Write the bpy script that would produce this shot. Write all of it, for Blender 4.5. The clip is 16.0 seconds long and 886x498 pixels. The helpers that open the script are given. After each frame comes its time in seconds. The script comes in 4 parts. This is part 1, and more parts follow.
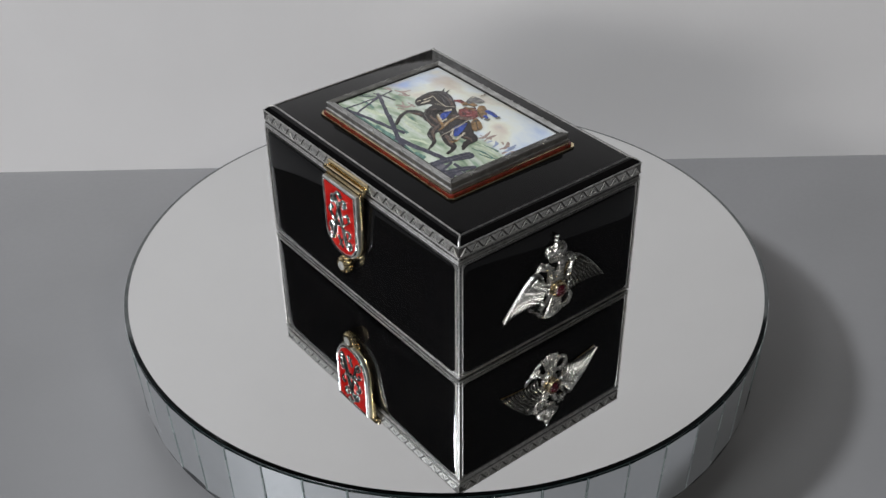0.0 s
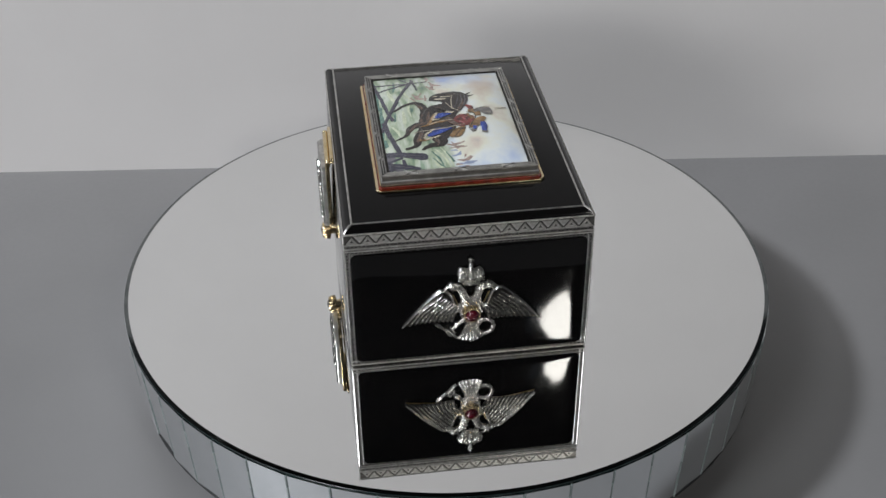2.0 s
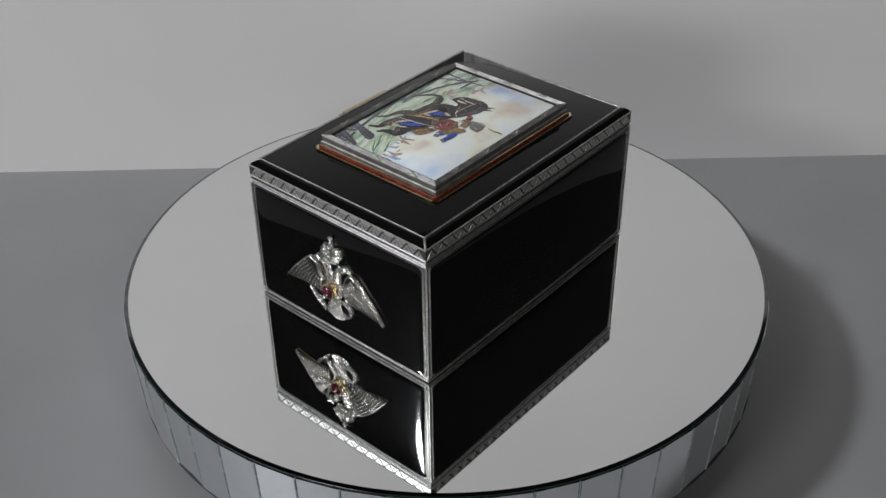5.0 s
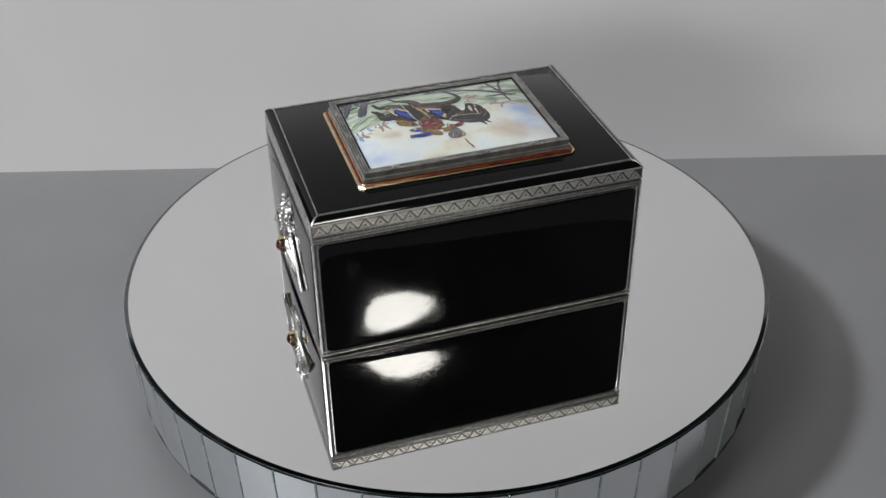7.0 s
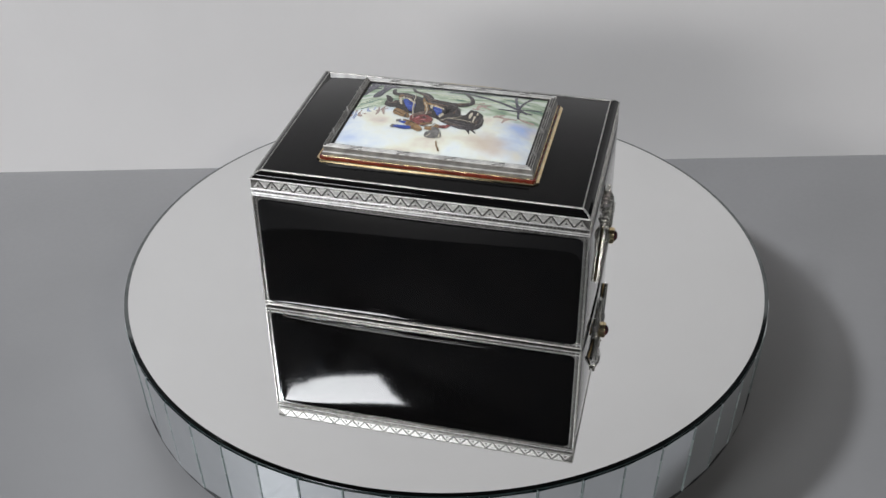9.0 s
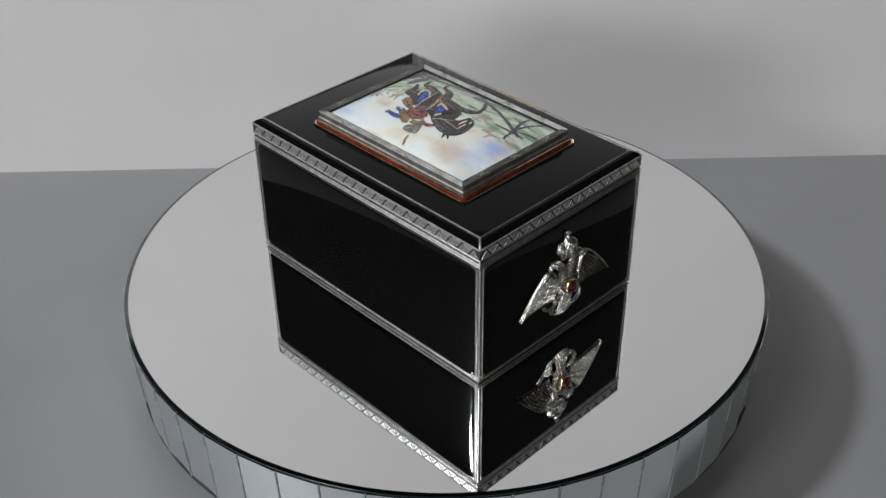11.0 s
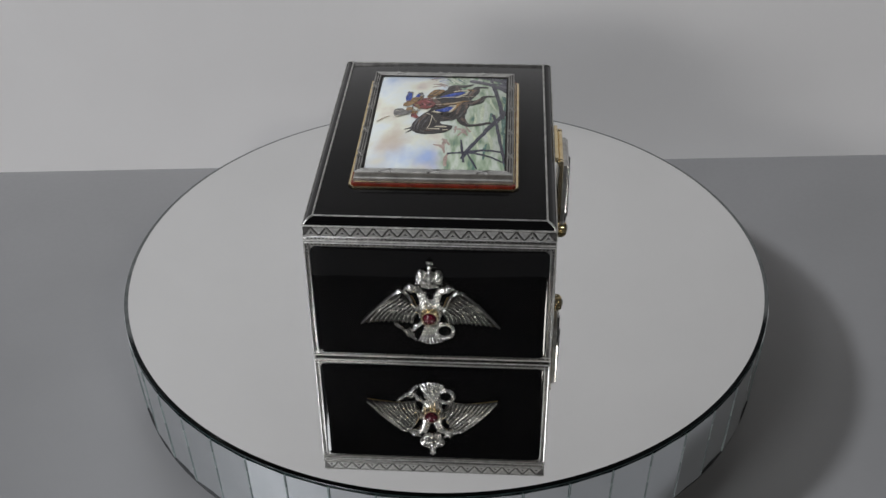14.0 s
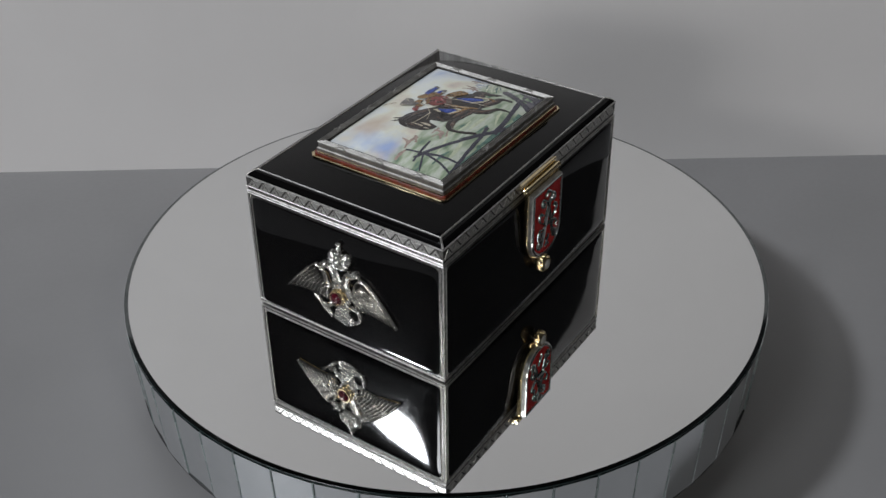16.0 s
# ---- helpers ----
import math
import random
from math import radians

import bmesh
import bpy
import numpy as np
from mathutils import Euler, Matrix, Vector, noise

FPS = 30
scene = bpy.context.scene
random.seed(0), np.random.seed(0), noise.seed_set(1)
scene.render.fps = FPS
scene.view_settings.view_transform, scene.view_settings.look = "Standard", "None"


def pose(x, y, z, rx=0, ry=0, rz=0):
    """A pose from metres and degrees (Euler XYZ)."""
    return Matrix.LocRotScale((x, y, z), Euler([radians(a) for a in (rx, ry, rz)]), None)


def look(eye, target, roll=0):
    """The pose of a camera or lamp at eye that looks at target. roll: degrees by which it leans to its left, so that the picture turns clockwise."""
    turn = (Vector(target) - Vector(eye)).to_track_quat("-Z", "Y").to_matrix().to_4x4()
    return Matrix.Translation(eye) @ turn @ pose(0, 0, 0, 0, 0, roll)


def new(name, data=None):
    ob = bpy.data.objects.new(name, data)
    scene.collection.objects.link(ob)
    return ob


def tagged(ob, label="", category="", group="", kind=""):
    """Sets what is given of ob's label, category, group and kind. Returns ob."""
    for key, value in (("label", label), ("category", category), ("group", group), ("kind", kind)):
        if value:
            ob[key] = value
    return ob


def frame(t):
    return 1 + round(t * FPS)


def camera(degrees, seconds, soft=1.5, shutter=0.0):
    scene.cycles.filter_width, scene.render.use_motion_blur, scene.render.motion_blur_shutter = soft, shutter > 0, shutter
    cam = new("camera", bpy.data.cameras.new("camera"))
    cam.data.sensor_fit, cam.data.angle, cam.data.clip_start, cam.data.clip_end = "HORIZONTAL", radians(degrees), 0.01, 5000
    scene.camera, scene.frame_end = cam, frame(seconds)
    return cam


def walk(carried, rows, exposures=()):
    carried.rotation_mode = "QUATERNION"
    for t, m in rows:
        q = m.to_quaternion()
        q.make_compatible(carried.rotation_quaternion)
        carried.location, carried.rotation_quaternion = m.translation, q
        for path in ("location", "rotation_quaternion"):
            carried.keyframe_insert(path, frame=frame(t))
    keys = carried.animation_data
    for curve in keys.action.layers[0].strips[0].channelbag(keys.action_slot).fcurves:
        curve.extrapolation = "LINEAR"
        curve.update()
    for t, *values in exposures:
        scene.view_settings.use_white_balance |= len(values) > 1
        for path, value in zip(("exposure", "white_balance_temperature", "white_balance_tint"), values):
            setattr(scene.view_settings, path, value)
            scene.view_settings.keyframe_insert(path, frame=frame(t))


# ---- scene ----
# A black enamel box turning on a mirrored display turntable before a pale wall.
SPIN, TURN0 = 15.815, -51.75          # degrees a second, clockwise from above; turn at the start
cam = camera(42.1, 16.0, soft=1.5)
EYE = Vector((0.0, -0.37206, 0.26889))
VIEW = look(EYE, (-0.00052, -0.00471, 0.00897), -0.671)
walk(cam, [(0.0, VIEW), (16.0, VIEW)],
     exposures=[(0.0, -0.1), (1.0, -0.07), (1.5, -0.1), (2.5, -0.27), (3.5, -0.3), (4.0, -0.47), (6.5, -0.18), (8.0, -0.17), (8.5, 0.09), (9.0, 0.07), (11.5, -0.2), (13.0, -0.23), (13.5, -0.29), (14.5, -0.35), (15.0, -0.46), (16.0, -0.55)])

# ---- light: daylight through four window openings of the room ----
world = bpy.data.worlds.new("room_air")
world.use_nodes = True
world.node_tree.nodes["Background"].inputs[0].default_value = (0.62, 0.72, 0.9, 1)
world.node_tree.nodes["Background"].inputs[1].default_value = 0.25
scene.world = world

ROOM_W, ROOM_E, ROOM_S, ROOM_N, ROOM_TOP, ROOM_FLOOR = -1.7, 1.9, -2.3, 1.3, 3.5, -0.80
TABLE_Z = -0.055
WALL_Y = 0.1662
# window openings: two on the left, two in front
WIN_A = dict(y0=-0.86, y1=-0.46, z0=1.74, z1=2.07)
WIN_B = dict(y0=-2.22, y1=-1.24, z0=2.27, z1=2.77)
WIN_C = dict(x0=-1.70, x1=-0.86, z0=0.38, z1=0.96)
WIN_F = dict(x0=0.97, x1=1.41, z0=1.85, z1=2.21)


def window_light(name, eye, target, w, h, watts, colour, shape="RECTANGLE"):
    d = bpy.data.lights.new(name, "AREA")
    d.shape, d.size, d.size_y, d.energy, d.color = shape, w, h, watts, colour
    ob = new(name, d)
    ob.matrix_world = look(eye, target)
    return ob


window_light("daylight_window", (ROOM_W + 0.02, -0.66, 1.90), (0, 0, 0.0), 0.29, 0.27, 52, (0.915, 0.95, 1.0), "ELLIPSE")
window_light("daylight_window", (ROOM_W + 0.02, -1.73, 2.55), (0, 0, 0.0), 0.92, 0.4, 31, (0.95, 0.97, 1.0))
window_light("daylight_window", (1.22, ROOM_S + 0.02, 2.03), (0, 0, 0.0), 0.32, 0.30, 12, (1.0, 0.975, 0.91), "ELLIPSE")
window_light("daylight_window", (-1.28, ROOM_S + 0.02, 0.667), (0, 0, 0.0), 0.82, 0.47, 15, (1.0, 0.975, 0.955), "ELLIPSE")


# ---- materials ----
def material(name, colour, rough=0.5, metal=0.0, coat=0.0, spec=0.5):
    m = bpy.data.materials.new(name)
    m.use_nodes = True
    b = m.node_tree.nodes["Principled BSDF"]
    b.inputs["Base Color"].default_value = (*colour, 1)
    b.inputs["Roughness"].default_value = rough
    b.inputs["Metallic"].default_value = metal
    b.inputs["Coat Weight"].default_value = coat
    b.inputs["Specular IOR Level"].default_value = spec
    return m


def vary(m, c0, c1, scale, lo=0.35, hi=0.65, rough=None, bump=0.0, bump_scale=None, detail=5, metres=0.001):
    """Noise between two colours, a second finer noise in the roughness, and a fine relief."""
    nt = m.node_tree
    b = nt.nodes["Principled BSDF"]
    co = nt.nodes.new("ShaderNodeTexCoord")
    n = nt.nodes.new("ShaderNodeTexNoise")
    n.inputs["Scale"].default_value, n.inputs["Detail"].default_value = scale, detail
    nt.links.new(co.outputs["Object"], n.inputs["Vector"])
    r = nt.nodes.new("ShaderNodeValToRGB")
    r.color_ramp.elements[0].position, r.color_ramp.elements[1].position = lo, hi
    r.color_ramp.elements[0].color, r.color_ramp.elements[1].color = (*c0, 1), (*c1, 1)
    nt.links.new(n.outputs["Fac"], r.inputs["Fac"])
    nt.links.new(r.outputs["Color"], b.inputs["Base Color"])
    n2 = nt.nodes.new("ShaderNodeTexNoise")
    n2.inputs["Scale"].default_value, n2.inputs["Detail"].default_value = bump_scale or scale * 4, 4
    nt.links.new(co.outputs["Object"], n2.inputs["Vector"])
    if rough:
        q = nt.nodes.new("ShaderNodeMapRange")
        q.inputs["To Min"].default_value, q.inputs["To Max"].default_value = rough
        nt.links.new(n2.outputs["Fac"], q.inputs["Value"])
        nt.links.new(q.outputs["Result"], b.inputs["Roughness"])
    if bump:
        k = nt.nodes.new("ShaderNodeBump")
        k.inputs["Strength"].default_value, k.inputs["Distance"].default_value = bump, metres
        nt.links.new(n2.outputs["Fac"], k.inputs["Height"])
        nt.links.new(k.outputs["Normal"], b.inputs["Normal"])
    return m


wall_paint = vary(material("wall_paint", (0.78, 0.78, 0.79), 0.75), (0.67, 0.657, 0.655), (0.71, 0.697, 0.695), 6, rough=(0.7, 0.85), bump=0.1, bump_scale=260, metres=0.0006)
room_paint = vary(material("room_paint", (0.055, 0.055, 0.058), 0.8), (0.047, 0.047, 0.05), (0.063, 0.063, 0.066), 3, rough=(0.75, 0.9), bump=0.1)
table_paint = vary(material("table_sheet", (0.23, 0.23, 0.232), 0.42), (0.226, 0.225, 0.228), (0.252, 0.25, 0.254), 9, rough=(0.36, 0.5), bump=0.05, bump_scale=420, metres=0.0004)
floor_wood = vary(material("floor_wood", (0.2, 0.14, 0.09), 0.5), (0.15, 0.1, 0.06), (0.24, 0.17, 0.11), 4, rough=(0.4, 0.6))
mirror = vary(material("mirror_silvering", (0.955, 0.96, 0.955), 0.015, 1.0), (0.95, 0.955, 0.95), (0.96, 0.965, 0.96), 40, rough=(0.008, 0.02))
strip_mirror = vary(material("strip_mirror", (0.8, 0.83, 0.85), 0.06, 1.0), (0.84, 0.87, 0.885), (0.88, 0.905, 0.92), 60, rough=(0.03, 0.09), bump=0.12, bump_scale=60)
glass_edge = vary(material("glass_edge", (0.006, 0.014, 0.014), 0.2, spec=0.3), (0.004, 0.01, 0.01), (0.014, 0.028, 0.027), 220, rough=(0.08, 0.25))
bevel_mirror = vary(material("bevel_mirror", (0.16, 0.175, 0.175), 0.05, 1.0), (0.13, 0.145, 0.145), (0.2, 0.215, 0.215), 200, rough=(0.03, 0.1))
ground_glass = vary(material("ground_glass", (0.4, 0.46, 0.45), 0.3, 0.3), (0.26, 0.31, 0.31), (0.4, 0.46, 0.45), 25, lo=0.4, hi=0.6, rough=(0.15, 0.4))
plastic_black = vary(material("black_plastic", (0.02, 0.02, 0.021), 0.5), (0.016, 0.016, 0.017), (0.026, 0.026, 0.027), 80, rough=(0.4, 0.6))
enamel_black = vary(material("black_enamel", (0.002, 0.002, 0.0022), 0.04, spec=0.22), (0.0028, 0.0028, 0.003), (0.004, 0.0037, 0.0037), 60, rough=(0.025, 0.07), bump=0.035, bump_scale=160, metres=0.0003)


def smudges(m, scale, most):
    """Wiped finger marks: patches of higher roughness, streaked by a finer noise."""
    nt = m.node_tree
    b = nt.nodes["Principled BSDF"]
    src = b.inputs["Roughness"].links[0].from_socket
    co = nt.nodes.new("ShaderNodeTexCoord")
    big = nt.nodes.new("ShaderNodeTexNoise")
    big.inputs["Scale"].default_value, big.inputs["Detail"].default_value = scale, 3
    mp = nt.nodes.new("ShaderNodeMapping")
    mp.inputs["Scale"].default_value, mp.inputs["Rotation"].default_value = (1, 1, 0.25), (0.5, 0.4, 0.2)
    nt.links.new(co.outputs["Object"], mp.inputs[0])
    fine = nt.nodes.new("ShaderNodeTexNoise")
    fine.inputs["Scale"].default_value, fine.inputs["Detail"].default_value = 900, 4
    nt.links.new(co.outputs["Object"], big.inputs["Vector"])
    nt.links.new(mp.outputs[0], fine.inputs["Vector"])
    k = nt.nodes.new("ShaderNodeMapRange")
    k.inputs["From Min"].default_value, k.inputs["From Max"].default_value = 0.52, 0.72
    nt.links.new(big.outputs["Fac"], k.inputs["Value"])
    f = nt.nodes.new("ShaderNodeMapRange")
    f.inputs["From Min"].default_value, f.inputs["From Max"].default_value, f.inputs["To Max"].default_value = 0.45, 0.65, most
    nt.links.new(fine.outputs["Fac"], f.inputs["Value"])
    q = nt.nodes.new("ShaderNodeMath")
    q.operation = "MULTIPLY_ADD"
    nt.links.new(k.outputs["Result"], q.inputs[0])
    nt.links.new(f.outputs["Result"], q.inputs[1])
    nt.links.new(src, q.inputs[2])
    nt.links.new(q.outputs[0], b.inputs["Roughness"])
    return m


smudges(enamel_black, 45, 0.1)
silver = vary(material("silver", (0.62, 0.61, 0.59), 0.42, 1.0), (0.46, 0.45, 0.43), (0.72, 0.71, 0.69), 420, rough=(0.3, 0.5), bump=0.2, bump_scale=2200, metres=0.0001)
silver_border = vary(material("border_silver", (0.3, 0.29, 0.28), 0.4, 1.0), (0.2, 0.195, 0.185), (0.38, 0.37, 0.36), 900, rough=(0.28, 0.46), bump=0.35, bump_scale=1900, metres=0.0001)
silver_engraved = vary(material("engraved_silver", (0.55, 0.54, 0.52), 0.5, 1.0), (0.42, 0.41, 0.39), (0.68, 0.67, 0.65), 600, rough=(0.32, 0.52), bump=0.4, bump_scale=1800, metres=0.0001)
silver_frame = vary(material("frame_silver", (0.42, 0.41, 0.39), 0.5, 1.0), (0.34, 0.33, 0.315), (0.5, 0.49, 0.47), 260, rough=(0.42, 0.58), bump=0.12, bump_scale=1800, metres=0.0001)
silver_dark = vary(material("oxidised_silver", (0.13, 0.125, 0.118), 0.4, 1.0), (0.09, 0.087, 0.08), (0.17, 0.163, 0.155), 400, rough=(0.3, 0.48), bump=0.12, bump_scale=2600, metres=0.0001)
gilt = vary(material("gilt_silver", (0.4, 0.29, 0.13), 0.3, 1.0), (0.3, 0.2, 0.08), (0.46, 0.34, 0.17), 500, rough=(0.2, 0.4))
gold = vary(material("gold", (0.84, 0.69, 0.42), 0.16, 1.0), (0.76, 0.59, 0.32), (0.9, 0.76, 0.5), 400, rough=(0.08, 0.22), bump=0.08, bump_scale=1500, metres=0.0001)


def darken_hollows(m, dark, lo, hi):
    """Puts crevice shade and tarnish into the colour of hollows; ridges keep theirs."""
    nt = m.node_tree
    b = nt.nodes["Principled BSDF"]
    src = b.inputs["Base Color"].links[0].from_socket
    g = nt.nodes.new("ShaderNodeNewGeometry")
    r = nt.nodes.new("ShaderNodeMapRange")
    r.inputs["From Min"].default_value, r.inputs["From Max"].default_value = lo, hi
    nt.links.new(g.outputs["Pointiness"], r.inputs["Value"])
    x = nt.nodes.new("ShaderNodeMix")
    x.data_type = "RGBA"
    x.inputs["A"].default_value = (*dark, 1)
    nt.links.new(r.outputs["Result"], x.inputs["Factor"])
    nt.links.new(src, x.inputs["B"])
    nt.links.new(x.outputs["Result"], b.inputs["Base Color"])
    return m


silver_cast = darken_hollows(vary(material("cast_silver", (0.76, 0.75, 0.73), 0.25, 1.0), (0.5, 0.49, 0.46), (0.84, 0.83, 0.8), 1300, rough=(0.14, 0.28), bump=0.5, bump_scale=1700, metres=0.0003), (0.03, 0.028, 0.025), 0.46, 0.525)
silver_polished = vary(material("polished_silver", (0.48, 0.47, 0.45), 0.2, 1.0), (0.4, 0.39, 0.38), (0.55, 0.54, 0.52), 300, rough=(0.14, 0.28), bump=0.08, bump_scale=900, metres=0.0001)
# Near-black silver: punch marks and grooves, and shade painted round feathers and plate.
silver_hollow = vary(material("near_black_silver", (0.05, 0.048, 0.045), 0.5, 1.0), (0.03, 0.029, 0.027), (0.08, 0.077, 0.072), 700, rough=(0.4, 0.6))
silver_mono = darken_hollows(vary(material("monogram_silver", (0.6, 0.59, 0.57), 0.15, 1.0), (0.4, 0.39, 0.37), (0.7, 0.69, 0.67), 900, rough=(0.08, 0.2), bump=0.2, bump_scale=1500, metres=0.0001), (0.05, 0.047, 0.043), 0.44, 0.51)
enamel_red = vary(material("red_enamel", (0.4, 0.008, 0.008), 0.12, coat=0.6), (0.33, 0.005, 0.006), (0.48, 0.018, 0.012), 300, rough=(0.08, 0.2), bump=0.15, bump_scale=900, metres=0.0001)
enamel_rust = vary(material("rust_red_enamel", (0.15, 0.018, 0.01), 0.18, coat=0.3), (0.075, 0.009, 0.006), (0.15, 0.02, 0.011), 300, rough=(0.1, 0.22))
ruby = material("ruby", (0.07, 0.002, 0.008), 0.04, coat=1.0)
crystal = material("crystal", (0.75, 0.74, 0.7), 0.06, 0.6, coat=1.0)


def paint(name, c, k=0.75):
    d = tuple(v * k for v in c)
    return vary(material(name, c, 0.22, coat=0.5), d, c, 420, rough=(0.18, 0.34), detail=6)


ZPLATE = 0.0655


def picture_ground():
    """Painted sky over green ground, with clouds and brush streaks, across the plate."""
    m = material("painted_picture", (0.7, 0.7, 0.7), 0.2, coat=0.5)
    nt, b = m.node_tree, m.node_tree.nodes["Principled BSDF"]
    co = nt.nodes.new("ShaderNodeTexCoord")
    sep = nt.nodes.new("ShaderNodeSeparateXYZ")
    nt.links.new(co.outputs["Object"], sep.inputs[0])

    def noise_of(scale, stretch=(1, 1, 1), turn=0.0, detail=5):
        mp = nt.nodes.new("ShaderNodeMapping")
        mp.inputs["Scale"].default_value = stretch
        mp.inputs["Rotation"].default_value = (0, 0, turn)
        nt.links.new(co.outputs["Object"], mp.inputs[0])
        n = nt.nodes.new("ShaderNodeTexNoise")
        n.inputs["Scale"].default_value, n.inputs["Detail"].default_value = scale, detail
        nt.links.new(mp.outputs[0], n.inputs["Vector"])
        return n

    def ramp(src, stops):
        r = nt.nodes.new("ShaderNodeValToRGB")
        e = r.color_ramp.elements
        while len(e) < len(stops):
            e.new(0.5)
        for el, (pos, c) in zip(e, stops):
            el.position, el.color = pos, (*c, 1)
        nt.links.new(src, r.inputs["Fac"])
        return r

    sky = ramp(noise_of(48, (1, 1.3, 1), 0.4, 4).outputs["Fac"], [(0.26, (0.42, 0.52, 0.74)), (0.4, (0.62, 0.69, 0.78)), (0.5, (0.75, 0.79, 0.77)), (0.59, (0.75, 0.75, 0.63)), (0.68, (0.66, 0.58, 0.5)), (0.74, (0.5, 0.47, 0.45))])
    land = ramp(noise_of(90, (1, 3.2, 1), 0.3, 8).outputs["Fac"], [(0.3, (0.09, 0.17, 0.14)), (0.4, (0.25, 0.33, 0.22)), (0.5, (0.43, 0.5, 0.38)), (0.6, (0.58, 0.62, 0.55)), (0.72, (0.28, 0.38, 0.28))])
    def spot(src, centre, size, c, most):
        d = nt.nodes.new("ShaderNodeVectorMath")
        d.operation = "DISTANCE"
        d.inputs[1].default_value = centre
        nt.links.new(co.outputs["Object"], d.inputs[0])
        wob = nt.nodes.new("ShaderNodeMath")
        wob.operation = "MULTIPLY_ADD"
        wob.inputs[1].default_value = size * 1.6
        nt.links.new(noise_of(110).outputs["Fac"], wob.inputs[0])
        nt.links.new(d.outputs["Value"], wob.inputs[2])
        k = nt.nodes.new("ShaderNodeMapRange")
        k.inputs["From Min"].default_value, k.inputs["From Max"].default_value = size * 1.0, size * 1.9
        k.inputs["To Min"].default_value, k.inputs["To Max"].default_value = most, 0.0
        nt.links.new(wob.outputs[0], k.inputs["Value"])
        x = nt.nodes.new("ShaderNodeMix")
        x.data_type = "RGBA"
        nt.links.new(k.outputs["Result"], x.inputs["Factor"])
        nt.links.new(src, x.inputs["A"])
        x.inputs["B"].default_value = (*c, 1)
        return x.outputs["Result"]

    sky_all = spot(sky.outputs["Color"], (-0.029, 0.003, ZPLATE), 0.009, (0.3, 0.44, 0.78), 0.8)
    sky_all = spot(sky_all, (-0.021, 0.017, ZPLATE), 0.008, (0.55, 0.44, 0.36), 0.75)
    sky_all = spot(sky_all, (-0.031, 0.02, ZPLATE), 0.006, (0.72, 0.66, 0.5), 0.7)
    # horizon, ragged by noise
    rag = nt.nodes.new("ShaderNodeMath")
    rag.operation = "MULTIPLY_ADD"
    rag.inputs[1].default_value = 0.012
    nt.links.new(noise_of(120).outputs["Fac"], rag.inputs[0])
    nt.links.new(sep.outputs["Y"], rag.inputs[2])
    mix = nt.nodes.new("ShaderNodeMapRange")
    mix.inputs["From Min"].default_value, mix.inputs["From Max"].default_value = 0.0022, 0.0055
    nt.links.new(rag.outputs[0], mix.inputs["Value"])
    out = nt.nodes.new("ShaderNodeMix")
    out.data_type = "RGBA"
    nt.links.new(mix.outputs["Result"], out.inputs["Factor"])
    nt.links.new(land.outputs["Color"], out.inputs["A"])
    nt.links.new(sky_all, out.inputs["B"])
    nt.links.new(out.outputs["Result"], b.inputs["Base Color"])
    return m


picture_paint = picture_ground()
p_black = paint("horse_black", (0.022, 0.016, 0.014), 0.5)
p_brown = paint("horse_sheen", (0.13, 0.085, 0.065), 0.5)
p_fence = paint("fence_slate", (0.06, 0.06, 0.085), 0.6)
p_blue = paint("cobalt_blue", (0.03, 0.08, 0.42), 0.35)
p_gold = paint("ochre", (0.36, 0.21, 0.085), 0.3)
p_red = paint("carmine", (0.24, 0.05, 0.045), 0.3)
p_grey = paint("grey_fur", (0.2, 0.19, 0.18), 0.5)
p_mauve = paint("far_mauve", (0.42, 0.32, 0.28), 0.7)
p_haze = paint("far_blue", (0.36, 0.42, 0.58), 0.7)
p_cream = paint("cream", (0.6, 0.54, 0.42), 0.8)
p_leaf = paint("leaf_green", (0.13, 0.24, 0.2), 0.6)
p_meadow = paint("meadow_green", (0.62, 0.68, 0.5), 0.75)
p_shade = paint("grey_shade", (0.15, 0.145, 0.165), 0.7)
p_rose = paint("rose", (0.5, 0.16, 0.17), 0.6)


# ---- mesh helpers ----
def part(name, bm, mat, parent=None, label="", m=None, smooth=True):
    """Links a bmesh as one mesh object, under a thing or a part."""
    bmesh.ops.recalc_face_normals(bm, faces=bm.faces)
    for f in bm.faces:
        f.smooth = smooth
    me = bpy.data.meshes.new(name)
    bm.to_mesh(me)
    bm.free()
    me.materials.append(mat)
    if smooth:
        me.set_sharp_from_angle(angle=radians(38))
    ob = new(name, me)
    if parent:
        ob.parent = parent
    if m is not None:
        ob.matrix_basis = m
    return tagged(ob, label)


def box(bm, x0, x1, y0, y1, z0, z1, bevel=0.0, seg=2):
    r = bmesh.ops.create_cube(bm, size=1)
    for v in r["verts"]:
        v.co = ((x0 + x1) / 2 + v.co.x * (x1 - x0), (y0 + y1) / 2 + v.co.y * (y1 - y0), (z0 + z1) / 2 + v.co.z * (z1 - z0))
    if bevel:
        bmesh.ops.bevel(bm, geom=list({e for v in r["verts"] for e in v.link_edges}), offset=bevel, segments=seg, profile=0.5, affect="EDGES")
    return bm


def lathe(bm, rings, n=64, m=Matrix(), close=True):
    """Turns a profile of (radius, height) about z."""
    loops = []
    for r, z in rings:
        loops.append([bm.verts.new(m @ Vector((r * math.cos(2 * math.pi * i / n), r * math.sin(2 * math.pi * i / n), z))) for i in range(n)])
    for a, b in zip(loops, loops[1:]):
        for i in range(n):
            bm.faces.new((a[i], a[(i + 1) % n], b[(i + 1) % n], b[i]))
    if close:
        bm.faces.new(loops[-1])
        bm.faces.new(loops[0][::-1])
    return bm


